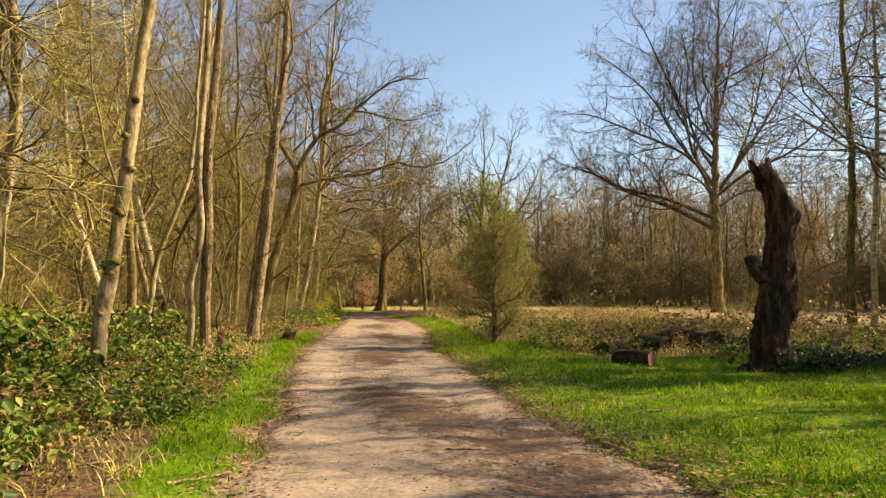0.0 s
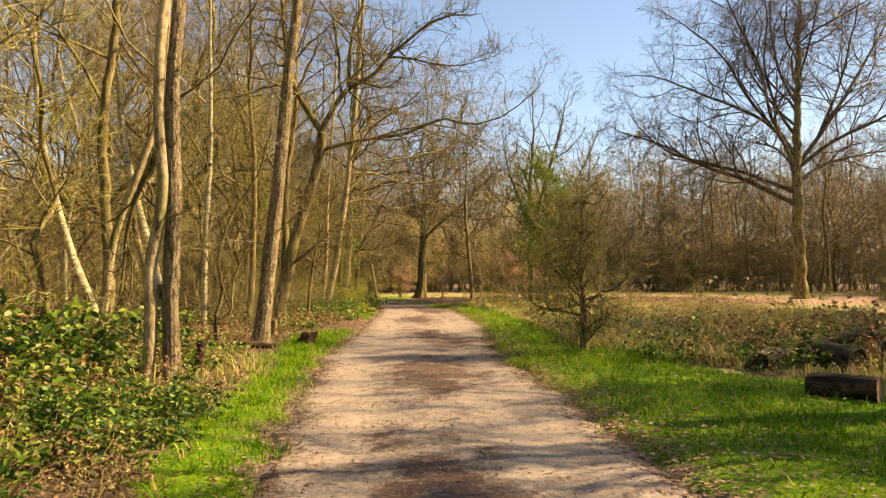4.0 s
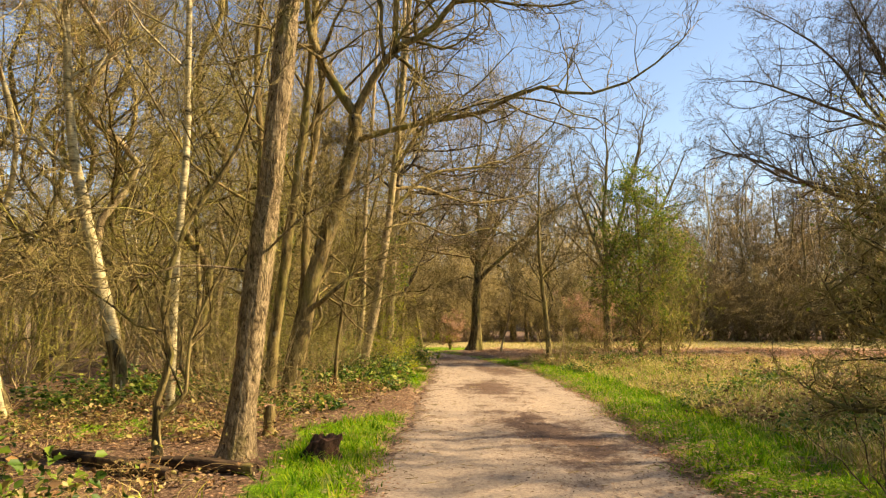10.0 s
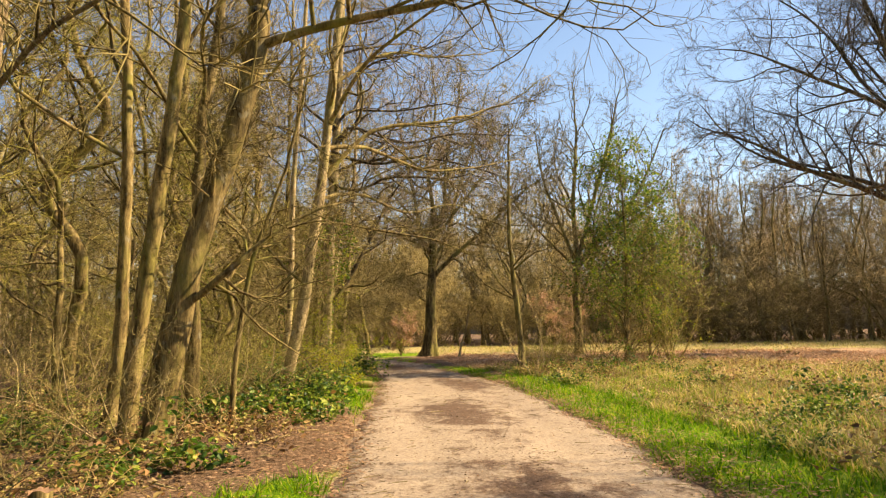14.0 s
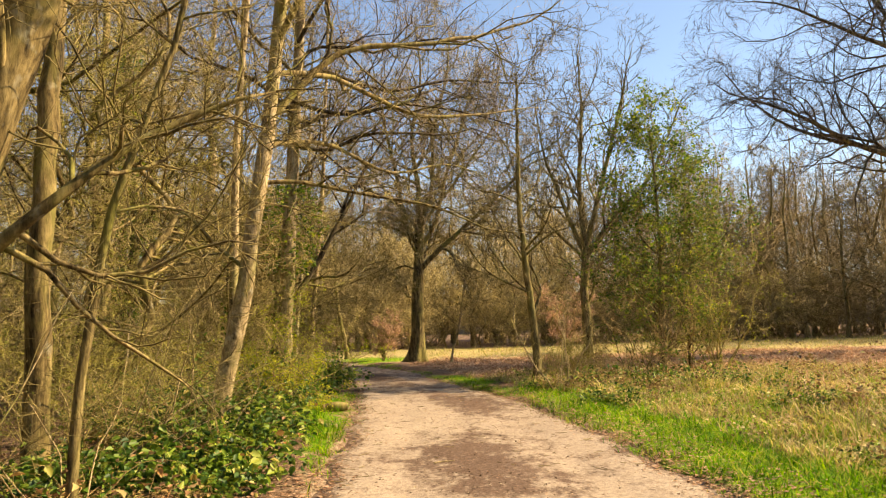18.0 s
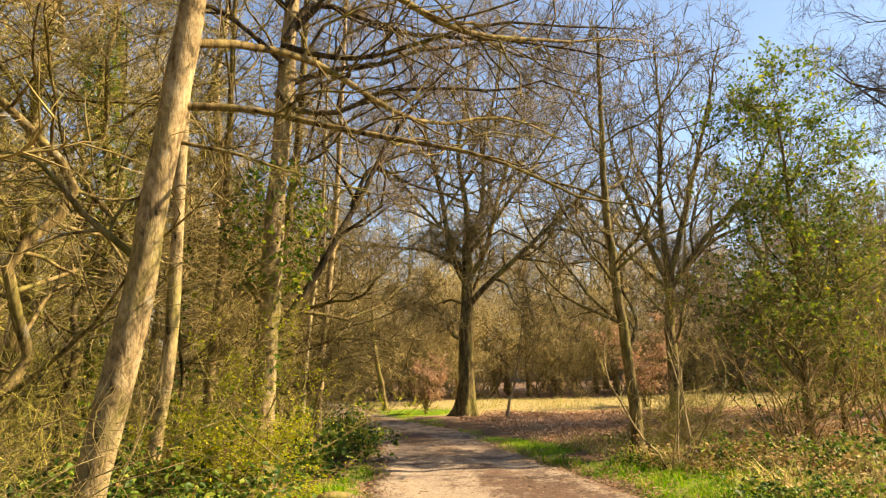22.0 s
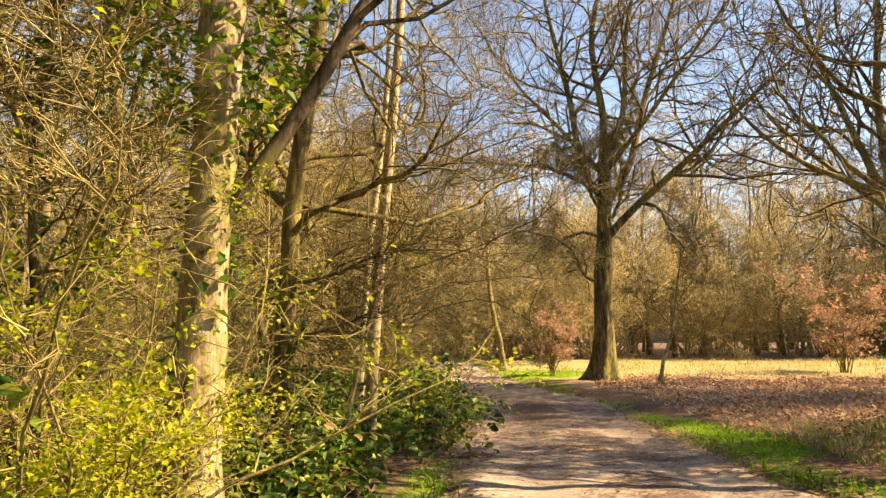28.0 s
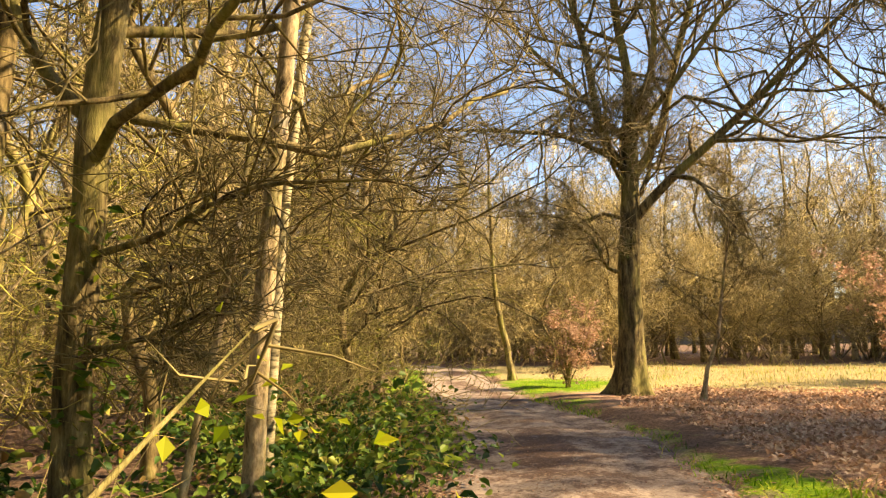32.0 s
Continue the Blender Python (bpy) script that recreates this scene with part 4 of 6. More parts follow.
tree("beech_tree", -6.92, 35.4, [(0.10, 0, 0.75), (0.33, 0, 1.8), (0.45, 0, 2.5), (0.53, 0, 3.1), (0.68, 0, 4.0), (0.80, 0, 4.9), (0.95, 0, 6.2), (1.3, 0.1, 10), (1.7, 0.3, 16)], 0.145, 0.05, "leaning smooth pale trunk beside the path", 27, M_GREY, M_TWIG_GREY, auto=10, zmin=0.38, reach=0.3, sides=24, step=0.15, n2=6, n3=5, ntw=4, tw=0.003, twl=0.36, wander=0.28,
     limbs=[([(0.68, 0, 3.9), (1.3, 0.3, 3.95), (2.3, 0.6, 3.75), (3.4, 0.9, 3.6), (4.4, 1.2, 3.2), (5.2, 1.4, 3.1)], 0.04), ([(0.62, 0, 3.6), (1.2, 0.2, 3.5), (1.8, 0.4, 3.3), (2.5, 0.6, 3.2)], 0.022),
            ([(0.45, 0, 2.5), (0.0, -0.1, 2.9), (-0.5, -0.2, 3.4), (-1.2, -0.3, 3.6)], 0.035), ([(0.8, 0, 4.9), (1.9, 0.5, 6.2), (3.5, 1.2, 6.6), (5.0, 2.0, 7.2), (6.5, 2.6, 8.2)], 0.06), ([(0.95, 0, 6.2), (2.0, -0.8, 7.5), (3.4, -1.5, 8.2), (5.0, -2.0, 9.5)], 0.06), ([(0.9, 0, 5.7), (1.8, 0.9, 5.9), (3.0, 2.2, 5.6), (4.4, 3.4, 5.9), (6.0, 4.6, 6.4)], 0.055), ([(1.05, 0, 7.2), (2.2, 1.2, 8.4), (3.6, 2.6, 8.8), (5.4, 4.2, 9.6)], 0.055), ([(0.75, 0, 4.5), (1.5, 1.0, 4.8), (2.6, 2.4, 4.5), (3.8, 3.6, 4.9), (4.9, 4.4, 4.6)], 0.045)])
tree("beech_tree", -7.8, 38.4, [(0.08, 0, 0.75), (0.22, 0, 1.9), (0.26, 0, 3.1), (0.28, 0, 4.4), (0.34, 0, 6), (0.6, 0.1, 10), (0.8, 0.3, 16)], 0.095, 0.03, "slim pale trunk with cut knots", 28, M_GREY, auto=9, zmin=0.45, reach=0.25, sides=18, step=0.15)
tree("oak_tree", -7.05, 40.3, [(0.05, 0, 1.0), (0.12, 0, 2.3), (0.2, 0, 4), (0.3, 0.1, 6), (0.5, 0.2, 10), (0.7, 0.3, 17)], 0.19, 0.05, "pale stout oak with ivy high on its trunk", 29, M_GREY, M_TWIG_MAUVE, auto=9, zmin=0.3, reach=0.28, sides=20, ridge=0.03, step=0.15, ivy=[(2.9, 4.9, 0.85, 1400), (0.2, 3.2, 0.26, 260)],
     limb_m=M_CROWN, n2=8, n3=6, ntw=5, wander=0.26, tw=0.004, twl=0.45,
     limbs=[([(0.1, 0, 2.1), (0.7, 0.2, 3.0), (1.4, 0.5, 4.4), (1.9, 0.9, 5.6), (2.8, 1.4, 6.9), (3.5, 1.7, 8.0)], 0.07), ([(0.2, 0, 6.1), (0.5, 0, 5.8), (1.15, 0.1, 5.75), (1.75, 0.2, 6.05), (2.65, 0.25, 6.15), (3.55, 0.3, 6.05), (4.45, 0.4, 6.2), (5.4, 0.5, 5.85)], 0.06),
            ([(0.35, 0, 7.0), (0.75, 0.2, 7.7), (1.55, 0.5, 7.5), (2.6, 0.9, 7.3), (3.75, 1.2, 7.7), (5.0, 1.6, 7.75), (6.5, 2.0, 7.75)], 0.06), ([(1.3, 0.5, 4.3), (1.6, 0.9, 5.1), (2.15, 1.2, 4.8), (3.1, 1.5, 4.7), (4.0, 1.9, 5.3)], 0.04),
            ([(0.3, 0, 6.9), (0.9, -0.2, 6.6), (1.85, -0.5, 6.35), (2.9, -0.8, 6.5), (4.2, -1.1, 6.15), (5.4, -1.5, 5.65)], 0.055), ([(0.4, 0, 7.6), (0.8, 0.1, 8.2), (2.2, 0.2, 8.15), (3.75, 0.35, 8.4), (5.3, 0.5, 8.0)], 0.05),
            ([(0.4, 0, 8.2), (1.4, -0.8, 9.2), (2.8, -1.2, 9.4), (4.6, -1.6, 9.9)], 0.05), ([(0.3, 0, 6.6), (-0.6, -0.3, 7.4), (-1.8, -0.6, 7.8), (-3.2, -0.9, 9.0)], 0.05)])
tree("birch_tree", -8.0, 46.2, [(0.05, 0, 1.2), (0.15, 0, 2.5), (0.35, 0, 4.2), (0.5, 0, 6), (0.7, 0, 12)], 0.065, 0.02, "thin leaning white birch stem", 30, M_BIRCH, M_TWIG_RED, auto=8, zmin=0.45, reach=0.2)
tree("hornbeam_tree", -7.25, 44.6, [(0.03, 0, 0.8), (0.08, 0, 1.6), (0.2, 0, 3.0), (0.35, 0, 4.6), (0.45, 0, 6), (0.8, 0.1, 14)], 0.085, 0.025, "slim pale hornbeam stem by brambles", 31, M_GREY, auto=12, zmin=0.18, ang=70, reach=0.28, up=0.02, flat=0.5, step=0.2)
tree("hornbeam_tree", -7.25, 43.6, [(0.12, 0, 0.6), (0.33, 0, 1.5), (0.5, 0, 2.4), (0.6, 0, 3.2)], 0.035, 0.012, "thin pale leaning stick of a sapling", 32, M_GREY, auto=3, zmin=0.6, n2=3, n3=3, ntw=3)
tree("oak_tree", -7.95, 43.6, [(0.0, 0, 1.2), (0.05, 0, 2.3), (0.1, 0, 3.2), (0.3, 0, 4.5), (0.6, 0, 7), (0.8, 0, 13)], 0.13, 0.04, "dark crooked oak hung with a little ivy", 33, M_OAK, auto=16, zmin=0.14, ang=68, reach=0.32, wander=0.26, flat=0.3, n2=8, ivy=[(0.6, 2.4, 0.28, 160)],
     limbs=[([(0.08, 0, 2.9), (-0.35, 0, 3.3), (-0.7, 0, 4.0), (-1.3, 0.2, 5.5), (-1.9, 0.3, 8)], 0.06), ([(0.05, 0, 2.0), (0.7, -0.1, 2.1), (1.5, -0.2, 2.35), (2.4, -0.3, 2.3)], 0.03), ([(0.05, 0, 1.4), (0.6, -0.1, 1.45), (1.2, -0.2, 1.7)], 0.025)])
tree("beech_tree", -9.3, 44.0, [(0.0, 0, 1.2), (0.1, 0, 2.6), (0.25, 0, 4.5), (0.3, 0, 7), (0.5, 0, 15)], 0.11, 0.03, "grey blotched trunk among saplings", 34, M_BARK, auto=9, zmin=0.35)
tree("oak_tree", -12.8, 52.9, straight(17, (0.3, 0), 0.1, 9), 0.26, 0.06, "broad pale trunk deep in the wood", 35, M_GREY, auto=12, zmin=0.3)
for hx, hy, hh, hs in [(-9.4, 51.6, 9.5, 610), (-10.9, 56.8, 10.5, 611), (-12.6, 61.5, 10, 612), (-9.2, 37.2, 9.5, 614), (-9.6, 46.6, 10, 615), (-10.6, 41.2, 10, 617), (-13.6, 67.5, 10, 618)]:
    tree("hornbeam_tree", hx, hy, straight(hh, (0.5, 0), 0.3, hs), 0.085, 0.02, "hornbeam with low level sprays of twigs", hs, M_BARK, (M_TWIG_PALE, M_TWIG_GREEN)[hs % 2], auto=30, zmin=0.12, ang=74, reach=0.29, n2=8, n3=5, ntw=4, up=0.015, flat=0.55, wander=0.2, twl=0.4, bud=500, leaf_s=0.03)
# -- the oak at the bend and what stands round it
tree("oak_tree", -4.85, 58.2, [(0.06, 0, 1.2), (0.12, 0, 3.3), (0.2, 0, 4.6), (0.26, 0, 5.9), (0.2, 0, 6.8)], 0.335, 0.19, "big spreading oak at the bend, mossy at the foot", 36, M_OAK, M_TWIG_PALE, auto=9, zmin=0.6, ang=62, reach=0.5, up=0.04, n2=11, n3=8, ntw=8, tw=0.007, wander=0.27, twl=0.6, sides=28, step=0.2, ridge=0.03, flare=1.25,
     limbs=[([(0.2, 0, 6.5), (0.3, 0.1, 8.0), (0.0, 0.2, 10.5), (0.5, 0.4, 13.5), (0.3, 0.5, 17)], 0.131), ([(0.2, 0, 6.4), (0.9, -0.3, 8.0), (1.1, -0.6, 10.5), (1.9, -0.8, 14.0), (1.8, -1, 16.5)], 0.098),
            ([(0.15, 0, 4.1), (0.9, -0.2, 4.9), (2.2, -0.4, 6.0), (3.9, -0.6, 7.5), (5.5, -0.8, 8.9), (7.3, -1, 9.6)], 0.131),
            ([(0.2, 0, 5.4), (-0.4, 0.1, 6.4), (-0.7, 0.1, 8.5), (-1.2, 0.2, 11), (-2.0, 0.4, 15.5)], 0.123),
            ([(0.22, 0, 5.2), (1.0, 0.2, 6.4), (1.5, 0.3, 8.4), (2.5, 0.5, 11.5), (3.6, 0.6, 15.5)], 0.123),
            ([(0.2, 0, 5.6), (-0.9, -0.4, 6.2), (-1.6, -0.7, 6.4), (-3.2, -1.2, 6.5), (-5.2, -1.6, 6.6), (-6.9, -1.8, 7.2)], 0.074),
            ([(0.2, 0, 6.2), (-1.2, 0.4, 8.0), (-2.8, 0.8, 10.0), (-4.4, 1.2, 13)], 0.082),
            ([(0.12, 0, 2.9), (-0.45, -0.2, 3.1), (-0.75, -0.3, 3.9), (-1.6, -0.5, 4.4), (-2.4, -0.6, 4.5)], 0.057),
            ([(0.25, 0, 6.2), (2.0, -0.8, 8.2), (4.2, -1.4, 11.2), (5.4, -1.6, 14)], 0.082)])
tree("beech_tree", -9.1, 65.9, [(-0.1, 0, 0.8), (-0.35, 0, 2.0), (-0.6, 0, 4), (-0.7, 0, 9)], 0.13, 0.03, "dark leaning young tree on the bend", 37, M_OAK, auto=9, zmin=0.3)
tree("hawthorn_sapling", -3.3, 57.0, [(0.15, 0, 0.7), (0.4, 0, 1.4), (0.55, 0, 2.4), (0.8, 0, 4)], 0.06, 0.02, "thin leaning sapling in dry grass", 38, M_GREY, auto=8, zmin=0.4, ang=60, reach=0.4)
tree("oak_tree", -19.6, 100, straight(18, (0.4, 0), 0.1, 10), 0.62, 0.15, "stout pale oak beyond the bend", 39, M_GREY, auto=12, zmin=0.3, sides=14, flare=1.2, tw=0.008)
shrub("beech_sapling", -6.7, 61.7, 3.0, 1.1, 9, "young beech still holding copper dead leaves", 40, M_OAK, M_TWIG_RED, M_COPPER, 4200, 0.08, n2=10, ntw=6, out=0.16)
shrub("beech_sapling", 2.8, 62.8, 4.0, 1.6, 11, "young beech still holding copper dead leaves", 41, M_OAK, M_TWIG_RED, M_COPPER, 4600, 0.08, n2=10, ntw=6, out=0.16)
# -- right of the path
tree("hawthorn_tree", -1.05, 43.3, [(0.0, 0, 0.9), (-0.08, 0, 2.0), (-0.2, 0, 3.2), (-0.3, 0, 5), (-0.2, 0.2, 8.5)], 0.115, 0.03, "dark rough-stemmed hawthorn beside the path", 42, M_OAK, M_TWIG_GREY, auto=20, zmin=0.18, ang=50, reach=0.40, n2=7, n3=5, ntw=5, up=0.08, tw=0.006, min2=0.9, sides=16, ridge=0.04)
tree("pollard_tree", 3.0, 57.9, [(0.0, 0, 1.5), (0.0, 0, 3.5), (0.1, 0, 5.2)], 0.235, 0.18, "old pollard with upright limbs", 43, M_OAK, M_TWIG_GREY, auto=6, zmin=0.4, reach=0.6,
     limbs=[([(0.05, 0, 4.8), (-0.6, 0, 6.5), (-1.6, 0, 9.5), (-2.0, 0, 12.5)], 0.13), ([(0.1, 0, 5.0), (0.0, 0.2, 8), (0.3, 0.3, 11.5), (0.2, 0.3, 15)], 0.15),
            ([(0.1, 0, 5.0), (1.0, 0, 8), (2.0, 0, 11.5), (2.9, 0, 15)], 0.14), ([(0.1, 0, 4.6), (1.4, -0.2, 6.4), (3.2, -0.4, 8.3), (5.0, -0.6, 12.2)], 0.13), ([(0.1, 0, 4.6), (1.8, 0.5, 6.4), (4.0, 1.0, 7.6), (5.9, 1.2, 10.1)], 0.10), ([(0.05, 0, 4.6), (-1.2, 0.5, 6.0), (-3.0, 0.8, 8.2), (-3.6, 1, 11)], 0.09)], n2=7, n3=6, ntw=6, tw=0.007, twl=0.6, up=0.12)
tree("holly_tree", 2.95, 45.8, [(0.0, 0, 0.8), (0.05, 0, 2.0), (0.1, 0, 4.5), (0.0, 0, 7.6)], 0.10, 0.02, "airy green holly tree, leafy to the ground", 44, M_OAK, M_TWIG_GREEN, auto=40, zmin=0.05, ang=60, reach=0.36, n2=7, n3=5, ntw=4, up=0.07, bud=12000, leaf_m=M_HOLLY, leaf_s=0.09, twl=0.4)
tree("holly_tree", 3.9, 46.3, [(0.0, 0, 0.8), (0.15, 0, 2.0), (0.2, 0, 3.6), (0.3, 0, 5.4)], 0.06, 0.015, "slim holly with yellowish green leaves", 146, M_OAK, M_TWIG_GREEN, auto=24, zmin=0.06, ang=46, reach=0.30, n2=6, n3=4, ntw=4, up=0.08, bud=3800, leaf_m=M_HOLLY, leaf_s=0.075, twl=0.35)
shrub("holly_bush", 2.5, 45.4, 1.9, 1.4, 9, "low green holly skirt with bare shoots", 145, M_OAK, M_TWIG_RED, M_HOLLY, 700, 0.07, n2=8, ntw=5, out=0.5)
shrub("elder_bush", 4.5, 45.6, 4.8, 2.4, 13, "greenish budding bush beside the holly", 45, M_TWIG, M_TWIG, M_SPRING, 900, 0.05, n2=7, ntw=5, out=0.34)
shrub("elder_bush", 3.5, 44.9, 3.2, 1.8, 9, "bare brown shoots at the holly foot", 147, M_TWIG_RED, M_TWIG_RED, None, 0, n2=6, ntw=4, r=0.012, out=0.5)
shrub("elder_bush", -0.75, 41.8, 2.6, 1.7, 6, "pale many-stemmed elder beside the hawthorn", 46, M_GREY, M_TWIG, None, 0, n2=4, ntw=4, r=0.022, out=0.3)
shrub("hawthorn_bush", 1.4, 42.6, 2.4, 1.6, 9, "bare brown thorn bush by the path", 47, M_OAK, M_TWIG_RED, None, 0, n2=7, ntw=5, r=0.015)
tree("hawthorn_tree", 1.42, 20.3, [(0.0, 0, 0.6), (-0.05, 0, 1.4), (-0.02, 0, 2.2), (0.0, 0, 3.1)], 0.085, 0.04, "small dense thorn tree, bare, broken off at the top", 48, M_OAK, M_TWIG, auto=34, zmin=0.03, ang=44, reach=0.40, n2=6, n3=5, ntw=4, up=0.05, wander=0.34, tw=0.0042, twl=0.30, bud=1500, leaf_s=0.035, step=0.15, ridge=0.04)
shrub("hawthorn_bush", 1.2, 20.6, 1.3, 1.2, 8, "bare twiggy thorn bush by the path", 149, M_CROWN, M_TWIG_GREY, M_BUD, 250, 0.035, n2=7, ntw=5, r=0.010, out=0.7, up=0.02)
shrub("hawthorn_bush", 2.5, 20.8, 1.5, 1.6, 9, "low tangle of pale dead thorny twigs", 49, M_TWIG_PALE, M_TWIG_PALE, None, 0, n2=7, ntw=4, r=0.009, out=0.8, up=0.0)
tree("oak_tree", 20.6, 55.5, [(0.05, 0, 0.45), (-0.02, 0, 4.45), (-0.08, 0, 7.9), (-0.03, 0, 10.0), (0.17, 0, 15.2), (0.4, 0, 19.6), (0.6, 0, 24.0), (0.7, 0, 25.5)], 0.44, 0.05, "great open-grown oak across the clearing, bare", 50, M_OAK, M_TWIG_DARK, auto=16, zmin=0.42, ang=48, reach=0.30, n2=9, n3=9, ntw=11, sides=20, tw=0.0078, twl=0.8, min2=1.7, flare=0.45, up=0.05, wander=0.24,
     limb_m=M_CROWN, dome=(11.5, 14.2, 14.8), tseg=1,
     limbs=[([(-0.2, 0, 6.3), (-3.4, -0.3, 7.85), (-6.4, -0.7, 8.85), (-9.4, -1.1, 10.3), (-12.0, -1.5, 11.0), (-13.1, -2.0, 11.6)], 0.180), ([(-0.2, 0, 7.1), (-3.6, 0.4, 8.6), (-6.9, 0.9, 9.5), (-9.4, 1.4, 11.1), (-11.0, 2.0, 13.5)], 0.148),
            ([(-0.1, 0, 8.1), (-1.0, -0.4, 10.4), (-2.2, -0.8, 11.6), (-4.4, -1.3, 12.6), (-7.1, -1.8, 13.5), (-9.7, -2.4, 14.4), (-12.2, -3.0, 14.3)], 0.156), ([(-1.9, -0.6, 11.5), (-3.0, 0.4, 13.6), (-4.5, 1.3, 16.9), (-6.9, 2.1, 19.4), (-8.5, 3.0, 20.8)], 0.115),
            ([(-0.05, 0, 9.4), (-1.9, -0.6, 12.1), (-2.7, -1.3, 14.9), (-4.6, -2.2, 18.1), (-6.4, -3.1, 21.1), (-7.5, -4.0, 21.6)], 0.139), ([(0.05, 0, 13.0), (-0.8, 0.6, 15.4), (-1.1, 1.3, 19.1), (-0.6, 2.1, 23.0), (-0.9, 3.0, 25.6)], 0.098),
            ([(0.12, 0, 14.3), (0.9, -0.8, 18.0), (1.0, -1.8, 21.1), (1.0, -3.0, 23.7)], 0.090), ([(0.0, 0, 8.9), (1.7, 0.4, 11.0), (3.7, 1.0, 13.7), (5.8, 1.6, 17.0), (8.0, 2.3, 20.4), (9.4, 3.0, 23.0)], 0.164),
            ([(0.0, 0, 8.7), (2.1, -0.6, 10.4), (4.8, -1.3, 11.7), (6.5, -2.1, 13.0), (7.7, -3.0, 14.9), (9.5, -3.5, 16.5)], 0.139), ([(1.5, 0.3, 10.8), (2.4, -1.0, 14.1), (2.8, -2.5, 18.0), (3.0, -4.0, 21.6)], 0.107),
            ([(-0.05, 0, 7.8), (2.2, 0.8, 9.1), (5.3, 1.8, 9.9), (9.4, 3.0, 10.5)], 0.123), ([(-0.1, 0, 8.6), (-0.9, 1.1, 10.2), (-2.5, 2.5, 11.1), (-3.8, 4.0, 12.0)], 0.098)])
tree("ivy_tree", 15.2, 27.5, straight(17, (0.2, 0), 0.1, 21), 0.17, 0.05, "slim tree hung with ivy", 51, M_OAK, M_TWIG_GREY, auto=9, zmin=0.4, ivy=[(0.5, 9, 0.55, 900)])
tree("birch_tree", 15.6, 26.8, straight(17, (0.5, 0), 0.05, 22), 0.11, 0.03, "slim birch beside the ivied tree", 52, M_BIRCH, M_TWIG_RED, auto=9, zmin=0.4, reach=0.2)


# ---- woodland: a few patterns, copied ----
def pattern(seed, kind):
    rng = np.random.default_rng(seed)
    h = 13.5 + 4 * rng.random()
    if kind == "birch":
        return tree("birch_tree", 0, -60, straight(h, (rng.normal(0, 0.6), 0), 0.2, seed), 0.085, 0.02, "slender white birch in the wood", seed, M_BIRCH, M_TWIG_RED, auto=11, zmin=0.35, ang=42, reach=0.2, n2=9, ntw=8, tw=0.008, twl=0.6, bend=True, crown_only=True, sides=8, step=0.7, group="woodland trees")
    if kind == "oak":
        return tree("oak_tree", 0, -60, straight(h, (rng.normal(0, 0.8), 0), 0.4, seed), 0.19, 0.05, "tall bare oak in the wood", seed, M_BARK, M_TWIG, auto=14, zmin=0.25, ang=55, reach=0.36, n2=12, ntw=10, tw=0.010, twl=0.65, bend=True, crown_only=True, sides=9, step=0.6, group="woodland trees", wander=0.22)
    if kind == "beech":
        return tree("beech_tree", 0, -60, straight(h, (rng.normal(0, 0.5), 0), 0.35, seed), 0.14, 0.04, "bare grey-barked woodland tree", seed, M_GREY, M_TWIG, auto=14, zmin=0.2, ang=58, reach=0.30, n2=12, ntw=10, tw=0.009, twl=0.6, bend=True, crown_only=True, sides=8, step=0.7, group="woodland trees", wander=0.2)
    return tree("hornbeam_tree", 0, -60, straight(h * 0.85, (rng.normal(0, 0.9), 0), 0.45, seed), 0.10, 0.025, "bare hornbeam with mossy stem and fine twigs", seed, M_BARK, M_TWIG_GREEN, auto=16, zmin=0.10, ang=68, reach=0.30, n2=12, ntw=10, tw=0.008, twl=0.6, bend=True, crown_only=True, sides=8, step=0.6, up=0.03, flat=0.35, group="woodland trees", wander=0.2)


def far_pattern(seed, oak, twig_m=None):
    rng = np.random.default_rng(seed)
    h = 13 + 3 * rng.random()
    return tree("oak_tree" if oak else "birch_tree", 0, -60, straight(h, (rng.normal(0, 0.6), 0), 0.2, seed), 0.17 if oak else 0.11, 0.04, "bare oak on the far wood edge" if oak else "slender birch on the far wood edge", seed, M_BARK if oak else M_BIRCH, twig_m or (M_TWIG_PALE if oak else M_TWIG),
                auto=14, zmin=0.15 if oak else 0.25, ang=55 if oak else 45, reach=0.34 if oak else 0.24, n2=8, ntw=8, tw=0.017, twl=1.0, coarse=True, crown_only=True, sides=7, step=0.9, group="far woodland trees", wander=0.2)


KINDS = ["birch", "oak", "beech", "hornbeam", "beech", "hornbeam", "oak", "oak"]
PATTERNS = [pattern(200 + i, k) for i, k in enumerate(KINDS)]
FAR = [far_pattern(240 + i, i != 1) for i in range(4)]
# far trees again, twigs darkened as if shaded
FAR_SHADED = [far_pattern(246 + i, i != 1, M_TWIG_SHADED) for i in range(3)]
IVIED = tree("ivy_tree", 0, -60, straight(15, (0.5, 0), 0.2, 260), 0.2, 0.05, "tall bare tree thick with ivy", 260, M_OAK, M_TWIG, auto=14, zmin=0.3, reach=0.36, n2=9, ntw=12, tw=0.014, twl=1.0, crown_only=True, sides=8, step=0.7, ivy=[(0.8, 12.5, 0.65, 6000)], group="ivied trees")
UNDER = [shrub("hornbeam_shrub", 0, -60, 3.0 + 0.5 * i, 3.4, 7, "bare tan-twigged understorey shrub", 300 + i, M_GREY, (M_TWIG, M_TWIG_GREEN, M_TWIG_GREY, M_TWIG_RED)[i], M_BUD, 260, 0.035, n2=10, ntw=7, r=0.022, up=0.0, flat=0.62, group="understorey shrubs", out=0.8) for i in range(4)]
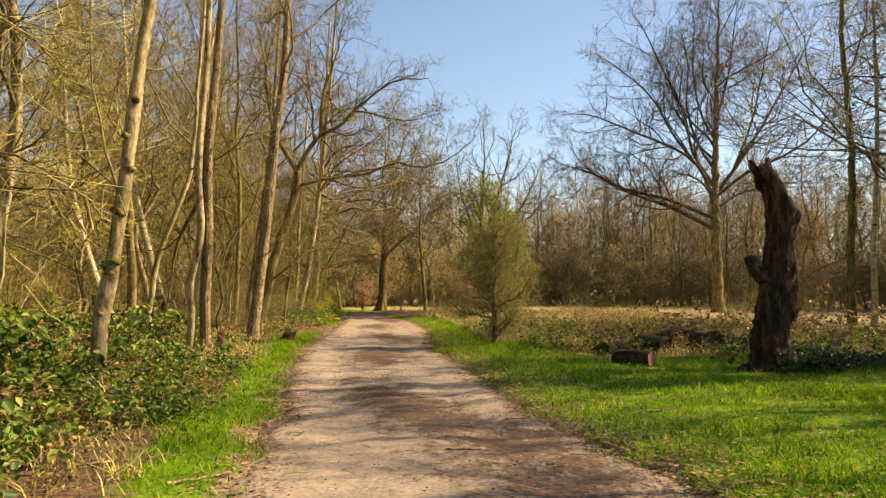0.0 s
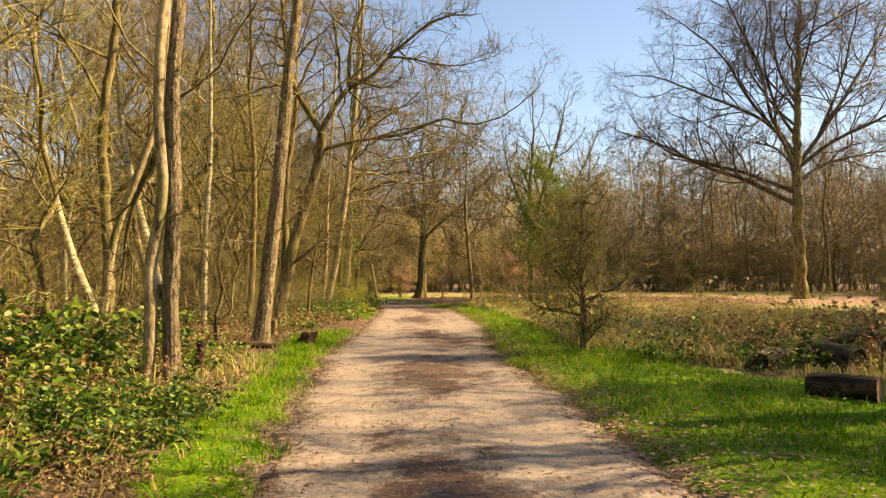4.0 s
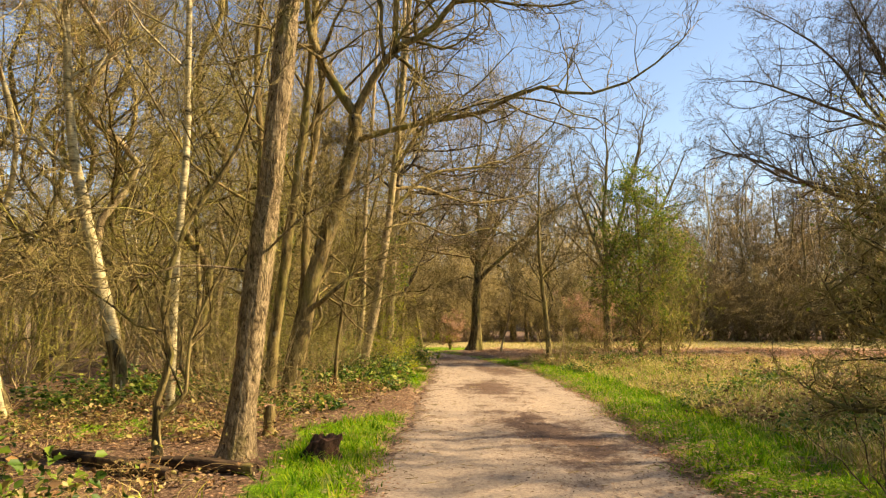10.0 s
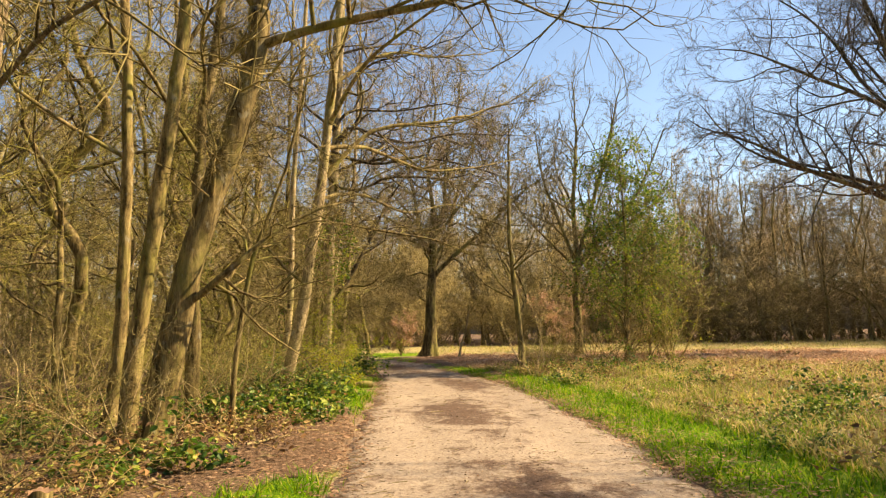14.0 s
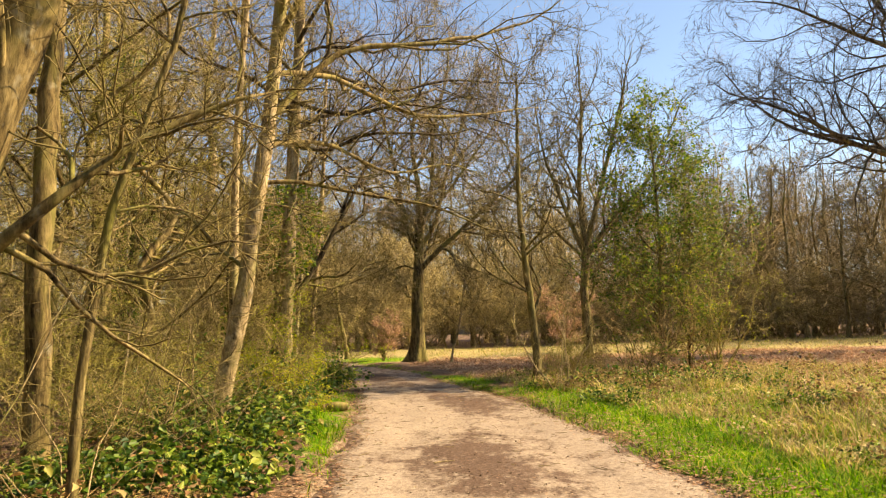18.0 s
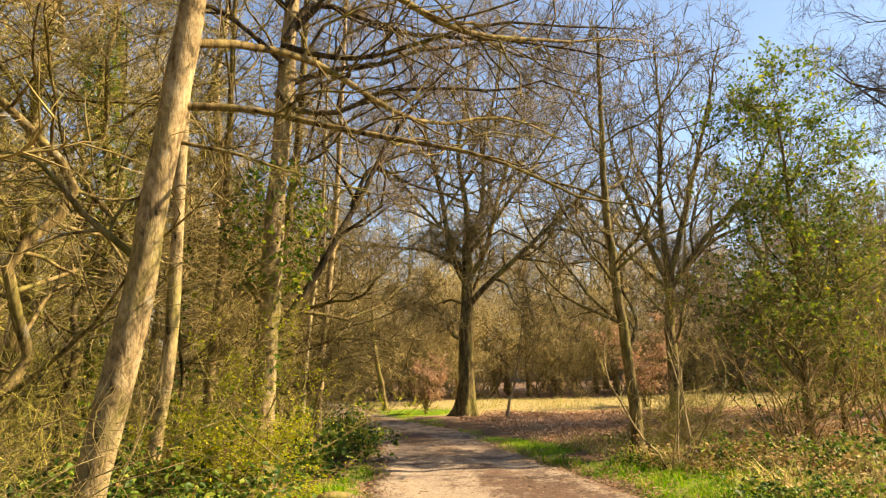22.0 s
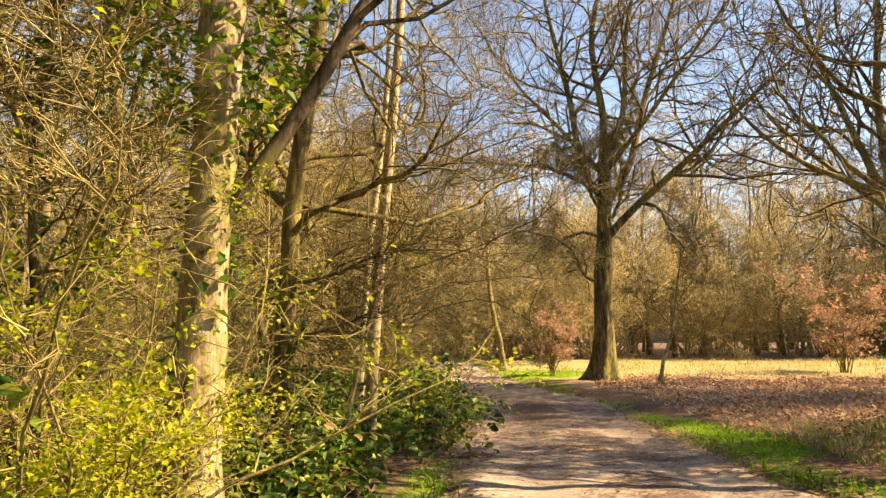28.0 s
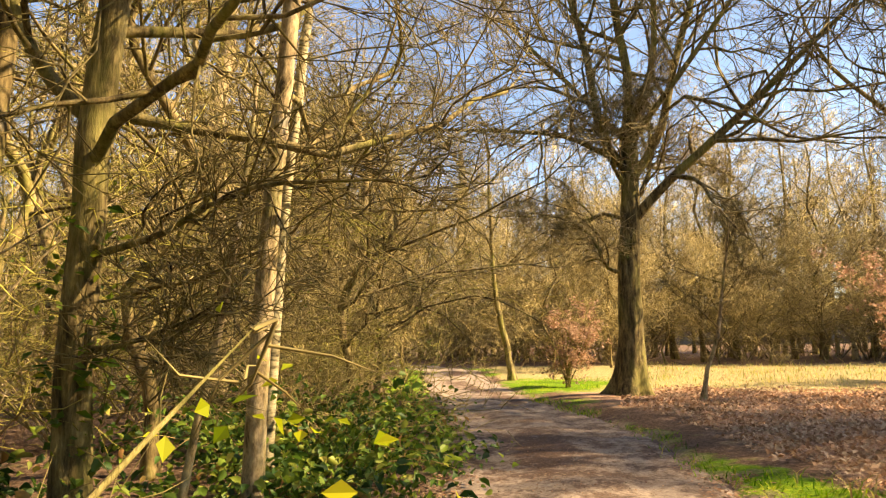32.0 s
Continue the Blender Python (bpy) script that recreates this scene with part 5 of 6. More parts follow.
UNDER_FAR = [shrub("hornbeam_shrub", 0, -60, 3.4 + 0.8 * i, 3.6, 6, "bare shrub on the far wood edge", 310 + i, M_GREY, (M_TWIG_PALE, M_TWIG)[i], None, 0, n2=9, ntw=9, r=0.022, up=0.0, flat=0.5, group="far shrubs", out=0.7, coarse=True) for i in range(2)]
# far shrubs again, the wood's shade put into their colour
UNDER_SHADED = [shrub("hornbeam_shrub", 0, -60, 3.6 + 0.6 * i, 3.6, 6, "bare shrub in the shaded wood, shade coloured into its twigs", 314 + i, M_OAK, M_TWIG_SHADED, None, 0, n2=10, ntw=9, r=0.022, up=0.0, flat=0.5, group="far shrubs", out=0.7, coarse=True) for i in range(2)]
PALE = [tree("hazel_tree", 0, -60, straight(7.5 + i, (0.4, 0), 0.35, 330 + i), 0.07, 0.02, "low spreading hazel with pale tan twigs", 330 + i, M_BARK, M_TWIG_PALE, auto=20, zmin=0.05, ang=58, reach=0.42, n2=11, ntw=11, tw=0.014, twl=0.7, bend=True, crown_only=True, sides=7, step=0.6, up=0.05, group="pale scrub trees", wander=0.24) for i in range(2)]
THICKET = [shrub("thicket", 0, -60, 2.2, 2.4, 14, "dense tangle of tan twigs on the wood's edge", 320 + i, M_TWIG, (M_TWIG, M_TWIG_GREEN)[i], M_BUD, 260, 0.035, n2=8, ntw=6, r=0.010, group="thickets", out=0.8) for i in range(2)]
HERO = [(-4.65, 9.95), (-10.2, 16.6), (-5.3, 15.65), (-5.46, 21.35), (-7.12, 28.8), (-6.75, 22.3), (-8.7, 26.6), (-10.6, 28.2), (-11.2, 25.5), (-6.9, 17.2), (-9.6, 22.6), (-8.7, 30.8), (-7.7, 31.7),
        (-7.05, 35.4), (-7.8, 38.4), (-7.05, 40.3), (-8, 46.2), (-7.95, 43.6), (-9.3, 44), (-12.8, 52.9), (-4.85, 58.2), (-9.1, 65.9), (2.6, 57.2), (20.4, 55), (-9.4, 51.6), (-10.9, 56.8), (-12.6, 61.5), (-9.0, 33.6), (-9.2, 37.2), (-9.6, 46.6), (-8.3, 26.0), (-10.6, 41.2), (-13.6, 67.5)]


def scatter(rng, n, inside, gap, placed):
    got = []
    tries = 0
    while len(got) < n and tries < n * 60:
        tries += 1
        x, y = inside(rng)
        if x is None:
            continue
        if all((x - a) ** 2 + (y - b) ** 2 > gap * gap for a, b in placed + got):
            got.append((x, y))
    return got


def in_gap(x, y):
    """The open lane in the wood towards the two leaning birches."""
    t = min(1.0, max(0.0, ((x + 5) * -5.9 + (y - 17.5) * 9.0) / 115.8))
    return math.hypot(x + 5 + 5.9 * t, y - 17.5 - 9.0 * t) < 1.5 + 1.2 * t


def left_wood(rng):
    y = rng.uniform(-4, 114)
    l, _ = path_edges(y)
    edge = float(l) - np.interp(y, [0, 12, 18, 30, 40, 50, 60, 75], [5.0, 5.5, 6.6, 7.0, 6.8, 6.4, 6.0, 4.5])
    x = edge - 25 * rng.random() ** 1.5
    return (None, None) if in_gap(x, y) or (28 < y < 75 and rng.random() < 0.4) else (x, y)


def back_wood(rng):
    x, y = rng.uniform(-34, 55), rng.uniform(20, 116)
    _, r = path_edges(y)
    front = np.interp(x, [-34, -14, -6, 4, 14, 24, 32, 40, 55], [98, 86, 82, 82, 80, 76, 66, 50, 30])
    return (x, y) if y > front and x > r + 3 else (None, None)


rng_w = np.random.default_rng(77)
wood = scatter(rng_w, 215, left_wood, 1.35, HERO)
back = scatter(rng_w, 270, back_wood, 1.8, HERO)
# trees beyond the lawn, which shade the path
shade = [(18.5, 17), (20.5, 20.5), (25, 18.5), (26, 24), (22, 12), (24.5, 28.5), (19, 26.3), (20.5, 29.5), (22.5, 33), (27, 37)]
for i, (x, y) in enumerate(wood + back + shade):
    s = rng_w.uniform(0.8, 1.12)
    deep = i >= len(wood) or x < float(path_edges(y)[0]) - 17 or y > 70
    kinds = (FAR_SHADED if x > 7 else FAR) if deep else PATTERNS
    if i >= len(wood) + len(back):
        s, kinds = s * 1.15, [FAR[0], FAR[2], FAR[3]]
    copy_thing(kinds[int(rng_w.integers(0, len(kinds)))], Matrix.LocRotScale((x, y, ground_z(x, y)), Euler((rng_w.normal(0, 0.03), rng_w.normal(0, 0.03), rng_w.uniform(0, 6.28))), (s, s, s)))


for x, y in [(12, 13.9), (17.5, 18.2), (20.5, 24.0), (16.5, 25.4), (17.3, 26.7), (24, 29.2), (25.5, 34), (-13.5, 47)]:
    s = rng_w.uniform(0.9, 1.1)
    copy_thing(IVIED, Matrix.LocRotScale((x, y, ground_z(x, y)), Euler((0, 0, rng_w.uniform(0, 6.28))), (s, s, s)))



# two more beyond the lawn, which dapple the start of the path
for ob, x, y, s in [(FAR_SHADED[0], 13.6, 7.9, 0.95), (FAR_SHADED[2], 15.4, 10.6, 0.9), (IVIED, 13.0, 13.1, 0.72)]:
    copy_thing(ob, Matrix.LocRotScale((x, y, ground_z(x, y)), Euler((0, 0, rng_w.uniform(0, 6.28))), (s, s, s)))


def left_under(rng):
    y = rng.uniform(8, 88)
    l, _ = path_edges(y)
    x = float(l) - np.interp(y, [0, 16, 26, 34, 60], [6.5, 6.0, 5.2, 5.2, 5.0]) - 15 * rng.random() ** 1.3
    return (None, None) if in_gap(x, y) else (x, y)


def back_under(rng):
    x, y = rng.uniform(-34, 48), rng.uniform(24, 112)
    _, r = path_edges(y)
    front = np.interp(x, [-34, -14, -6, 4, 14, 24, 32, 40, 55], [96, 84, 80, 80, 78, 74, 64, 48, 28])
    return (x, y) if front < y < front + 14 and x > r + 3 else (None, None)


for i, (x, y) in enumerate(scatter(rng_w, 115, left_under, 1.1, HERO) + scatter(rng_w, 112, back_under, 1.5, HERO)):
    s = rng_w.uniform(0.75, 1.25) * (1.0 if i < 115 else rng_w.uniform(1.3, 2.4))
    copy_thing(UNDER[int(rng_w.integers(0, 4))] if i < 115 and y < 72 else (UNDER_SHADED if x > 9 else UNDER_FAR)[i % 2], Matrix.LocRotScale((x, y, ground_z(x, y)), Euler((0, 0, rng_w.uniform(0, 6.28))), (s, s, s)))
def right_under(rng):
    y = rng.uniform(16, 62)
    return float(np.interp(y, [16, 24, 34, 46, 62], [17, 22, 27, 34, 36])) + 9 * rng.random() ** 1.4, y


for i, (x, y) in enumerate(scatter(rng_w, 64, right_under, 1.2, [])):
    s = rng_w.uniform(1.2, 2.3)
    copy_thing(UNDER_SHADED[i % 2], Matrix.LocRotScale((x, y, ground_z(x, y)), Euler((0, 0, rng_w.uniform(0, 6.28))), (s, s, s)))
for x, y, s in [(-10.8, 48.6, .7), (-11.7, 53.2, .75), (-13.2, 59, .8), (-14.6, 64.6, .9), (-8.5, 72, .9), (-6, 74, .8), (-3.5, 80, .9), (-1, 78.5, .75), (1.5, 80.5, .8), (4, 79.5, .7), (6.5, 81, .8), (9, 79, .65), (12, 80.5, .75), (15, 78.5, .6), (18, 79, .7), (22, 77, .65), (-12.8, 57.5, .9), (-14.6, 63, .9), (-15.5, 68, .85), (-5.5, 81, 1.0), (-9, 82, 1.0), (-12, 84, .9)]:
    copy_thing(PALE[int(rng_w.integers(0, 2))], Matrix.LocRotScale((x, y, ground_z(x, y)), Euler((0, 0, rng_w.uniform(0, 6.28))), (s, s, s)))
for x, y, s in [(-8.4, 33.4, .9), (-9.0, 36.8, 1.0), (-8.6, 41.5, 1.0), (-8.4, 48.3, 1.1), (-9.6, 50.5, 1.2), (-10.6, 53.5, 1.2), (-12.5, 58.5, 1.2), (-14, 62, 1.2), (4.2, 20.6, .7), (5.6, 20.2, .7), (7.6, 20.5, .8), (9.5, 22, .9), (11.5, 24, 1.0),
                (0.3, 45.5, .7), (1.2, 47.5, .8), (-0.2, 44.2, .6), (3.9, 48.6, .9), (13, 30, 1.0)]:
    copy_thing(THICKET[int(rng_w.integers(0, 2))], Matrix.LocRotScale((x, y, ground_z(x, y)), Euler((0, 0, rng_w.uniform(0, 6.28))), (s, s, s)))
# only the darkest-twigged pattern, its colour standing in for shade below the oak limbs
for x, y, s in [(-6.7, 30.2, .5), (-7.3, 32.3, .55), (-6.5, 33.5, .45), (-6.9, 27.7, .55), (-7.7, 34.6, .6), (-7.4, 26.3, .5), (-7.0, 24.6, .45)]:
    copy_thing(UNDER[2], Matrix.LocRotScale((x, y, ground_z(x, y)), Euler((0, 0, rng_w.uniform(0, 6.28))), (s, s, s)))
# the patterns themselves stand deep in the wood behind the start
for i, ob in enumerate(PATTERNS + FAR + FAR_SHADED + [IVIED] + UNDER + UNDER_FAR + UNDER_SHADED + PALE + THICKET):
    ob.matrix_basis = pose(-14 - 2.3 * (i % 7), -9 - 3.1 * (i // 7), 0, 0, 0, 40 * i)

# ---- leafy shrubs by the path ----
shrub("hawthorn_shrub", -7.0, 38.85, 1.7, 1.5, 17, "hawthorn bursting into yellow-green leaf", 401, M_OAK, M_TWIG_GREY, M_SPRING, 12500, 0.033, n2=11, ntw=7, r=0.010, out=1.12, up=0.03, flat=0.85)
shrub("hawthorn_shrub", -7.9, 41.0, 1.2, 0.9, 11, "low hawthorn in yellow-green spring leaf", 402, M_OAK, M_TWIG_GREEN, M_SPRING, 4000, 0.045, n2=10, ntw=7, r=0.010, out=0.7, flat=0.8)
shrub("hawthorn_shrub", -6.7, 38.5, 2.9, 1.5, 6, "taller hawthorn dotted with young leaves", 403, M_OAK, M_TWIG_GREY, M_SPRING, 2400, 0.034, n2=9, ntw=7, r=0.012, out=0.55, flat=0.8)
# low oak grown over with leafy shoots
tree("oak_sapling", -8.15, 39.9, [(0.0, 0, 0.8), (0.1, 0, 1.6), (0.0, 0, 2.6), (0.2, 0, 4.2)], 0.05, 0.015, "dark sapling hung with young ivy shoots", 405, M_OAK, M_TWIG_GREY, auto=14, zmin=0.2, ang=66, reach=0.4, n2=6, n3=4, ntw=4, flat=0.4, ivy=[(0.2, 3.6, 0.22, 260)])

for i, (x, y, s) in enumerate([(-5.8, 31.5, .65), (-6.4, 31.9, .7), (-6.0, 32.6, .6), (-6.9, 30.9, .6), (-6.5, 34.2, .6), (-7.6, 42.2, .8), (-8.3, 43.0, .8), (-7.0, 41.7, .6), (-8.9, 41.9, .9), (-7.4, 43.0, .7), (-6.5, 35.6, .6), (-6.9, 36.5, .8), (-7.6, 36.4, 1.0), (-7.2, 37.3, .9), (-7.9, 37.5, .9), (-8.4, 36.9, 1.0), (-7.5, 35.8, .9), (-8.3, 35.5, .9), (-8.9, 38.0, 1.0), (-7.2, 34.6, .7), (-7.0, 44.4, .8), (-7.3, 45.9, .9), (-7.9, 46.8, 1.1), (-8.2, 48.2, 1.2), (-8.9, 49.6, 1.2), (-9.5, 51.2, 1.2), (-8.6, 47.4, 1.2), (-9.6, 48.4, 1.3), (-8.6, 42.8, 1.0), (-9.6, 41.2, 1.0)]):
    bramble(x, y, 500 + i, s, 900, leaf=0.10)
for i, (x, y, s) in enumerate([(6.75, 13.55, 0.5), (7.1, 13.75, 0.55), (7.5, 13.5, 0.45), (6.9, 14.1, 0.5), (6.45, 13.35, 0.35), (7.9, 13.8, 0.4)]):
    bramble(x, y, 590 + i, s, 700, M_IVY, "dark glossy ivy mound at the dead trunk foot", leaf=0.075, name="ivy_mound")
BR = [bramble(-20 - 2 * i, -8, 540 + i, 1.0, 640, leaf=0.135) for i in range(5)]
BR += [bramble(-20 - 2 * i, -11, 550 + i, 1.0, 240, M_OLDLEAF, "withered bramble stems with few brown leaves", leaf=0.085, name="withered_bramble") for i in range(3)]


def left_bramble(rng):
    y = rng.uniform(3.0, 18.5)
    l, _ = path_edges(y)
    return float(l) - 1.1 - 8 * rng.random() ** 1.3 - (0.7 if y > 15 else 0), y


spots = scatter(rng_w, 190, left_bramble, 0.42, [(-4.65, 9.95), (-5.3, 15.65)])
spots += [(6.4, 15.4), (7.9, 15.0), (7.0, 15.6), (4.0, 17.9), (5.0, 18.6), (6.3, 18.9), (7.6, 18.7), (8.9, 18.9), (2.6, 18.4), (10, 19.5), (11.2, 20), (8.5, 17.5), (3.2, 20.5),
          (0.3, 41.9), (1.3, 41.2), (2.4, 41.0), (3.6, 40.6), (-0.3, 41.2), (2.0, 23.5), (3.0, 25), (4.4, 28), (3.0, 31), (4.5, 34), (2.8, 37)]
for x, y in spots:
    off = float(path_edges(y)[0]) - x
    s = min(1.05, 0.42 + 0.2 * (off - 1.2)) * rng_w.uniform(0.85, 1.2) if off > 0 else rng_w.uniform(0.5, 0.75)
    old = x < 0 and math.sin(x * 1.3 + 2 * math.sin(y * 0.9)) + math.sin(y * 1.7 + x) > 0.25
    copy_thing(BR[int(rng_w.integers(5, 8) if old else rng_w.integers(0, 6 if x < 0 else 5))], Matrix.LocRotScale((x, y, ground_z(x, y)), Euler((0, 0, rng_w.uniform(0, 6.28))), (s, s, s)))


for y in np.arange(21.5, 43.5, 2.1):
    x = float(path_edges(y)[1]) + float(np.interp(y, [20, 22, 40, 45], [3.4, 2.7, 2.1, 1.2])) + rng_w.normal(0, 0.55)
    s = rng_w.uniform(0.28, 0.5)
    copy_thing(BR[int(rng_w.integers(0, 7))], Matrix.LocRotScale((x, y, ground_z(x, y)), Euler((0, 0, rng_w.uniform(0, 6.28))), (s * 1.2, s * 1.2, s)))
OLD = [bramble(-30 - 2 * i, -8, 560 + i, 1.0, 260, M_OLDLEAF, "withered brown bramble in dry grass", name="withered_bramble") for i in range(3)]


def meadow_spot(rng):
    y = rng.uniform(19, 46)
    _, r = path_edges(y)
    return float(r) + np.interp(y, [19, 22, 40, 46], [3.0, 2.2, 1.6, 1.0]) + 11 * rng.random() ** 1.2, y


for x, y in scatter(rng_w, 60, meadow_spot, 0.8, [(1.38, 19.35), (3.0, 46.8)]):
    s = rng_w.uniform(0.35, 0.75)
    copy_thing(OLD[int(rng_w.integers(0, 3))], Matrix.LocRotScale((x, y, ground_z(x, y)), Euler((0, 0, rng_w.uniform(0, 6.28))), (s * 1.3, s * 1.3, s)))


def left_floor(rng):
    y = rng.uniform(15, 37)
    return float(path_edges(y)[0]) - np.interp(y, [15, 20, 26, 28, 37], [1.8, 2.3, 1.9, 1.3, 1.6]) - 6 * rng.random() ** 1.2, y


for x, y in scatter(rng_w, 80, left_floor, 0.6, HERO):
    s = rng_w.uniform(0.35, 0.75)
    copy_thing((OLD + BR[5:] + BR[:2])[int(rng_w.integers(0, 8))], Matrix.LocRotScale((x, y, ground_z(x, y)), Euler((0, 0, rng_w.uniform(0, 6.28))), (s * 1.25, s * 1.25, s)))
for x, y, s in [(3.4, 17.9, .5), (5.2, 18.0, .7), (6.6, 18.1, .8), (4.5, 18.2, .6), (3.9, 19.2, .9), (4.9, 19.5, 1.1), (5.9, 19.8, 1.2), (6.9, 19.7, 1.2), (7.9, 19.9, 1.3), (8.9, 20.2, 1.3), (10.0, 20.9, 1.3), (11.2, 21.6, 1.3), (5.3, 20.8, 1.1), (7.3, 21.0, 1.3), (9.3, 21.6, 1.3), (4.3, 18.7, .7), (5.7, 18.5, .8), (7.9, 18.6, .9), (9.2, 18.9, 1.0), (12.5, 22, 1.3), (10.8, 19.4, 1.1)]:
    copy_thing(OLD[int(rng_w.integers(0, 3))], Matrix.LocRotScale((x, y, ground_z(x, y)), Euler((0, 0, rng_w.uniform(0, 6.28))), (s, s, s)))


# ---- dead wood ----
def log_mesh(length, r, rng, k=18):
    """A log along x: uneven bark, end rims set back to pale cut faces."""
    n = 12
    line = np.stack([np.linspace(-length / 2, length / 2, n), 0.5 * r * np.sin(np.linspace(0, 2.2, n) + rng.random() * 3), 0.25 * r * np.sin(np.linspace(0, 2.6, n))], 1)
    ang = np.arange(k) * 2 * np.pi / k
    rad = r * (1 + 0.09 * np.cos(2 * ang + 1)[None] + 0.06 * np.cos(5 * ang)[None] + 0.035 * rng.normal(0, 1, (n, k)) + 0.07 * np.sin(np.arange(n) * 0.7 + rng.random() * 6)[:, None])
    body = np.stack([np.repeat(line[:, :1], k, 1), line[:, 1:2] + rad * np.cos(ang), line[:, 2:3] + rad * np.sin(ang)], -1)
    i = np.arange(k)
    j = (i + 1) % k
    quads = np.concatenate([np.stack([a * k + i, a * k + j, (a + 1) * k + j, (a + 1) * k + i], 1) for a in range(n - 1)])
    ends = []
    for row, inset in ((0, 0.015), (n - 1, -0.015)):
        rim = body[row].copy()
        rim = line[row] + (rim - line[row]) * 0.88 + np.array([inset, 0, 0])
        ends.append((np.concatenate([body[row], rim, [line[row] + np.array([inset, 0, 0])]]), [np.stack([i, j, k + j, k + i], 1), np.stack([k + i, k + j, np.full(k, 2 * k)], 1)]))
    return body.reshape(-1, 3), [quads], ends


def log(x, y, length, r, rz, label, seed, bark_m=None, ry=0.0, z=None):
    rng = np.random.default_rng(seed)
    root = thing("log", x, y, label, "log")
    root.matrix_basis = pose(x, y, (ground_z(x, y) + r * 0.6) if z is None else z, 0, ry, rz)
    v, f, ends = log_mesh(length, r, rng)
    bark_part = piece("bark", v, f, bark_m or M_LOG, root)
    for v, f in ends:
        piece("cut_end", v, f, M_CUT if bark_m else M_LOG, bark_part)


def dead_post():
    """The dead standing trunk: swollen, hollow-topped, with a broken side stub."""
    rng = np.random.default_rng(61)
    root = thing("dead_tree_trunk", 6.2, 14.0, "dead blackened tree trunk, broken off at the top", "dead tree")
    line = smooth_line([(0, 0, -0.1), (-0.04, 0, 0.6), (0.10, 0, 1.4), (0.17, 0, 2.2), (0.26, 0, 2.9), (0.10, 0, 3.4), (-0.14, 0, 3.87)], 0.07)
    n, k = len(line), 30
    zz = line[:, 2]
    prof = np.interp(zz, [-0.1, 0.1, 0.4, 0.8, 1.2, 1.7, 2.3, 2.7, 3.0, 3.3, 3.6, 3.85], [0.46, 0.40, 0.34, 0.33, 0.34, 0.28, 0.23, 0.26, 0.28, 0.22, 0.21, 0.17])
    ang = np.arange(k) * 2 * np.pi / k
    rad = prof[:, None] * (1 + 0.10 * np.cos(3 * ang[None] + zz[:, None] * 1.4) + 0.07 * np.cos(7 * ang[None] - zz[:, None]) + 0.06 * rng.normal(0, 1, (n, k)) + 0.25 * np.exp(-((zz[:, None] - 1.15) / 0.2) ** 2) * np.clip(np.cos(ang[None] - 0.2), 0, 1))
    top = np.where(np.arange(n)[:, None] == n - 1, 0.13 * np.cos(ang[None] * 2 + 0.6) + 0.035 * rng.normal(0, 1, (n, k)), 0)
    ring = np.stack([line[:, :1] + rad * np.cos(ang), line[:, 1:2] + rad * np.sin(ang), zz[:, None] + top], -1)
    inner = line[-1] + (ring[-1] - line[-1]) * 0.7
    deep = line[-1] + (ring[-1] - line[-1]) * np.array([0.5, 0.5, 0.3]) - np.array([0, 0, 0.45])
    v = np.concatenate([ring.reshape(-1, 3), inner, deep, deep.mean(0)[None]])
    i = np.arange(k)
    j = (i + 1) % k
    q = np.concatenate([np.stack([a * k + i, a * k + j, (a + 1) * k + j, (a + 1) * k + i], 1) for a in range(n + 1)])
    t = np.stack([(n + 1) * k + i, (n + 1) * k + j, np.full(k, (n + 2) * k)], 1)
    trunk = piece("trunk", v, [q, t], M_DARK, root)
    slab = smooth_line([(0.36, -0.12, 0.9), (0.44, -0.10, 1.3), (0.40, -0.12, 1.8), (0.36, -0.10, 2.3), (0.40, -0.06, 2.6)], 0.08)
    vv, ff, _ = trunk_tube(rng, slab, 0.075, 0.04, 9, 0.0, 0.06, 0.25)
    piece("bark_slab", vv, ff, M_LOG, trunk, "loose paler slab of bark")
    for lc, r0 in (([(-0.1, -0.05, 1.7), (-0.30, -0.08, 1.86), (-0.38, -0.08, 2.04), (-0.40, -0.08, 2.16)], 0.15), ([(0.22, -0.1, 2.7), (0.42, -0.14, 2.85), (0.50, -0.14, 3.0)], 0.14), ([(-0.12, 0, 0.1), (-0.5, -0.2, 0.06), (-0.8, -0.3, -0.03)], 0.13), ([(0.15, -0.1, 0.1), (0.55, -0.3, 0.08), (0.8, -0.5, -0.03)], 0.13)):
        ll = smooth_line(lc, 0.08)
        vv, ff, _ = trunk_tube(rng, ll, r0, r0 * 0.7, 12, 0.1, 0.03, 0.1)
        piece("broken_stub" if lc[0][2] > 1 else "root", vv, ff, M_LOG if lc[0][0] < -0.05 and lc[0][2] > 1 else M_DARK, trunk)


dead_post()
log(3.72, 14.6, 0.8, 0.16, -40, "short cut log lying in the grass", 71, M_LOG)
log(4.95, 17.6, 1.0, 0.24, -58, "thick dark log on the wood pile", 73, ry=7)
log(4.05, 17.7, 0.8, 0.19, 48, "dark rotting log at the bramble edge", 72)
log(6.2, 17.4, 0.9, 0.31, -75, "big dark stump section lying on its side", 74)
log(7.2, 17.9, 1.3, 0.2, 100, "dark rotten log on the ground", 76)
log(5.6, 18.3, 1.5, 0.10, 20, "dark branch wood on the pile", 75, z=0.5, ry=-8)
log(-7.1, 21.7, 2.6, 0.09, -28, "fallen dark branch in leaf litter", 77)
log(-5.9, 21.6, 1.5, 0.085, -14, "fallen mossy branch by the ash foot", 78)
log(-5.7, 39.0, 0.5, 0.10, 30, "short sawn log end in the grass", 79, M_BARK)


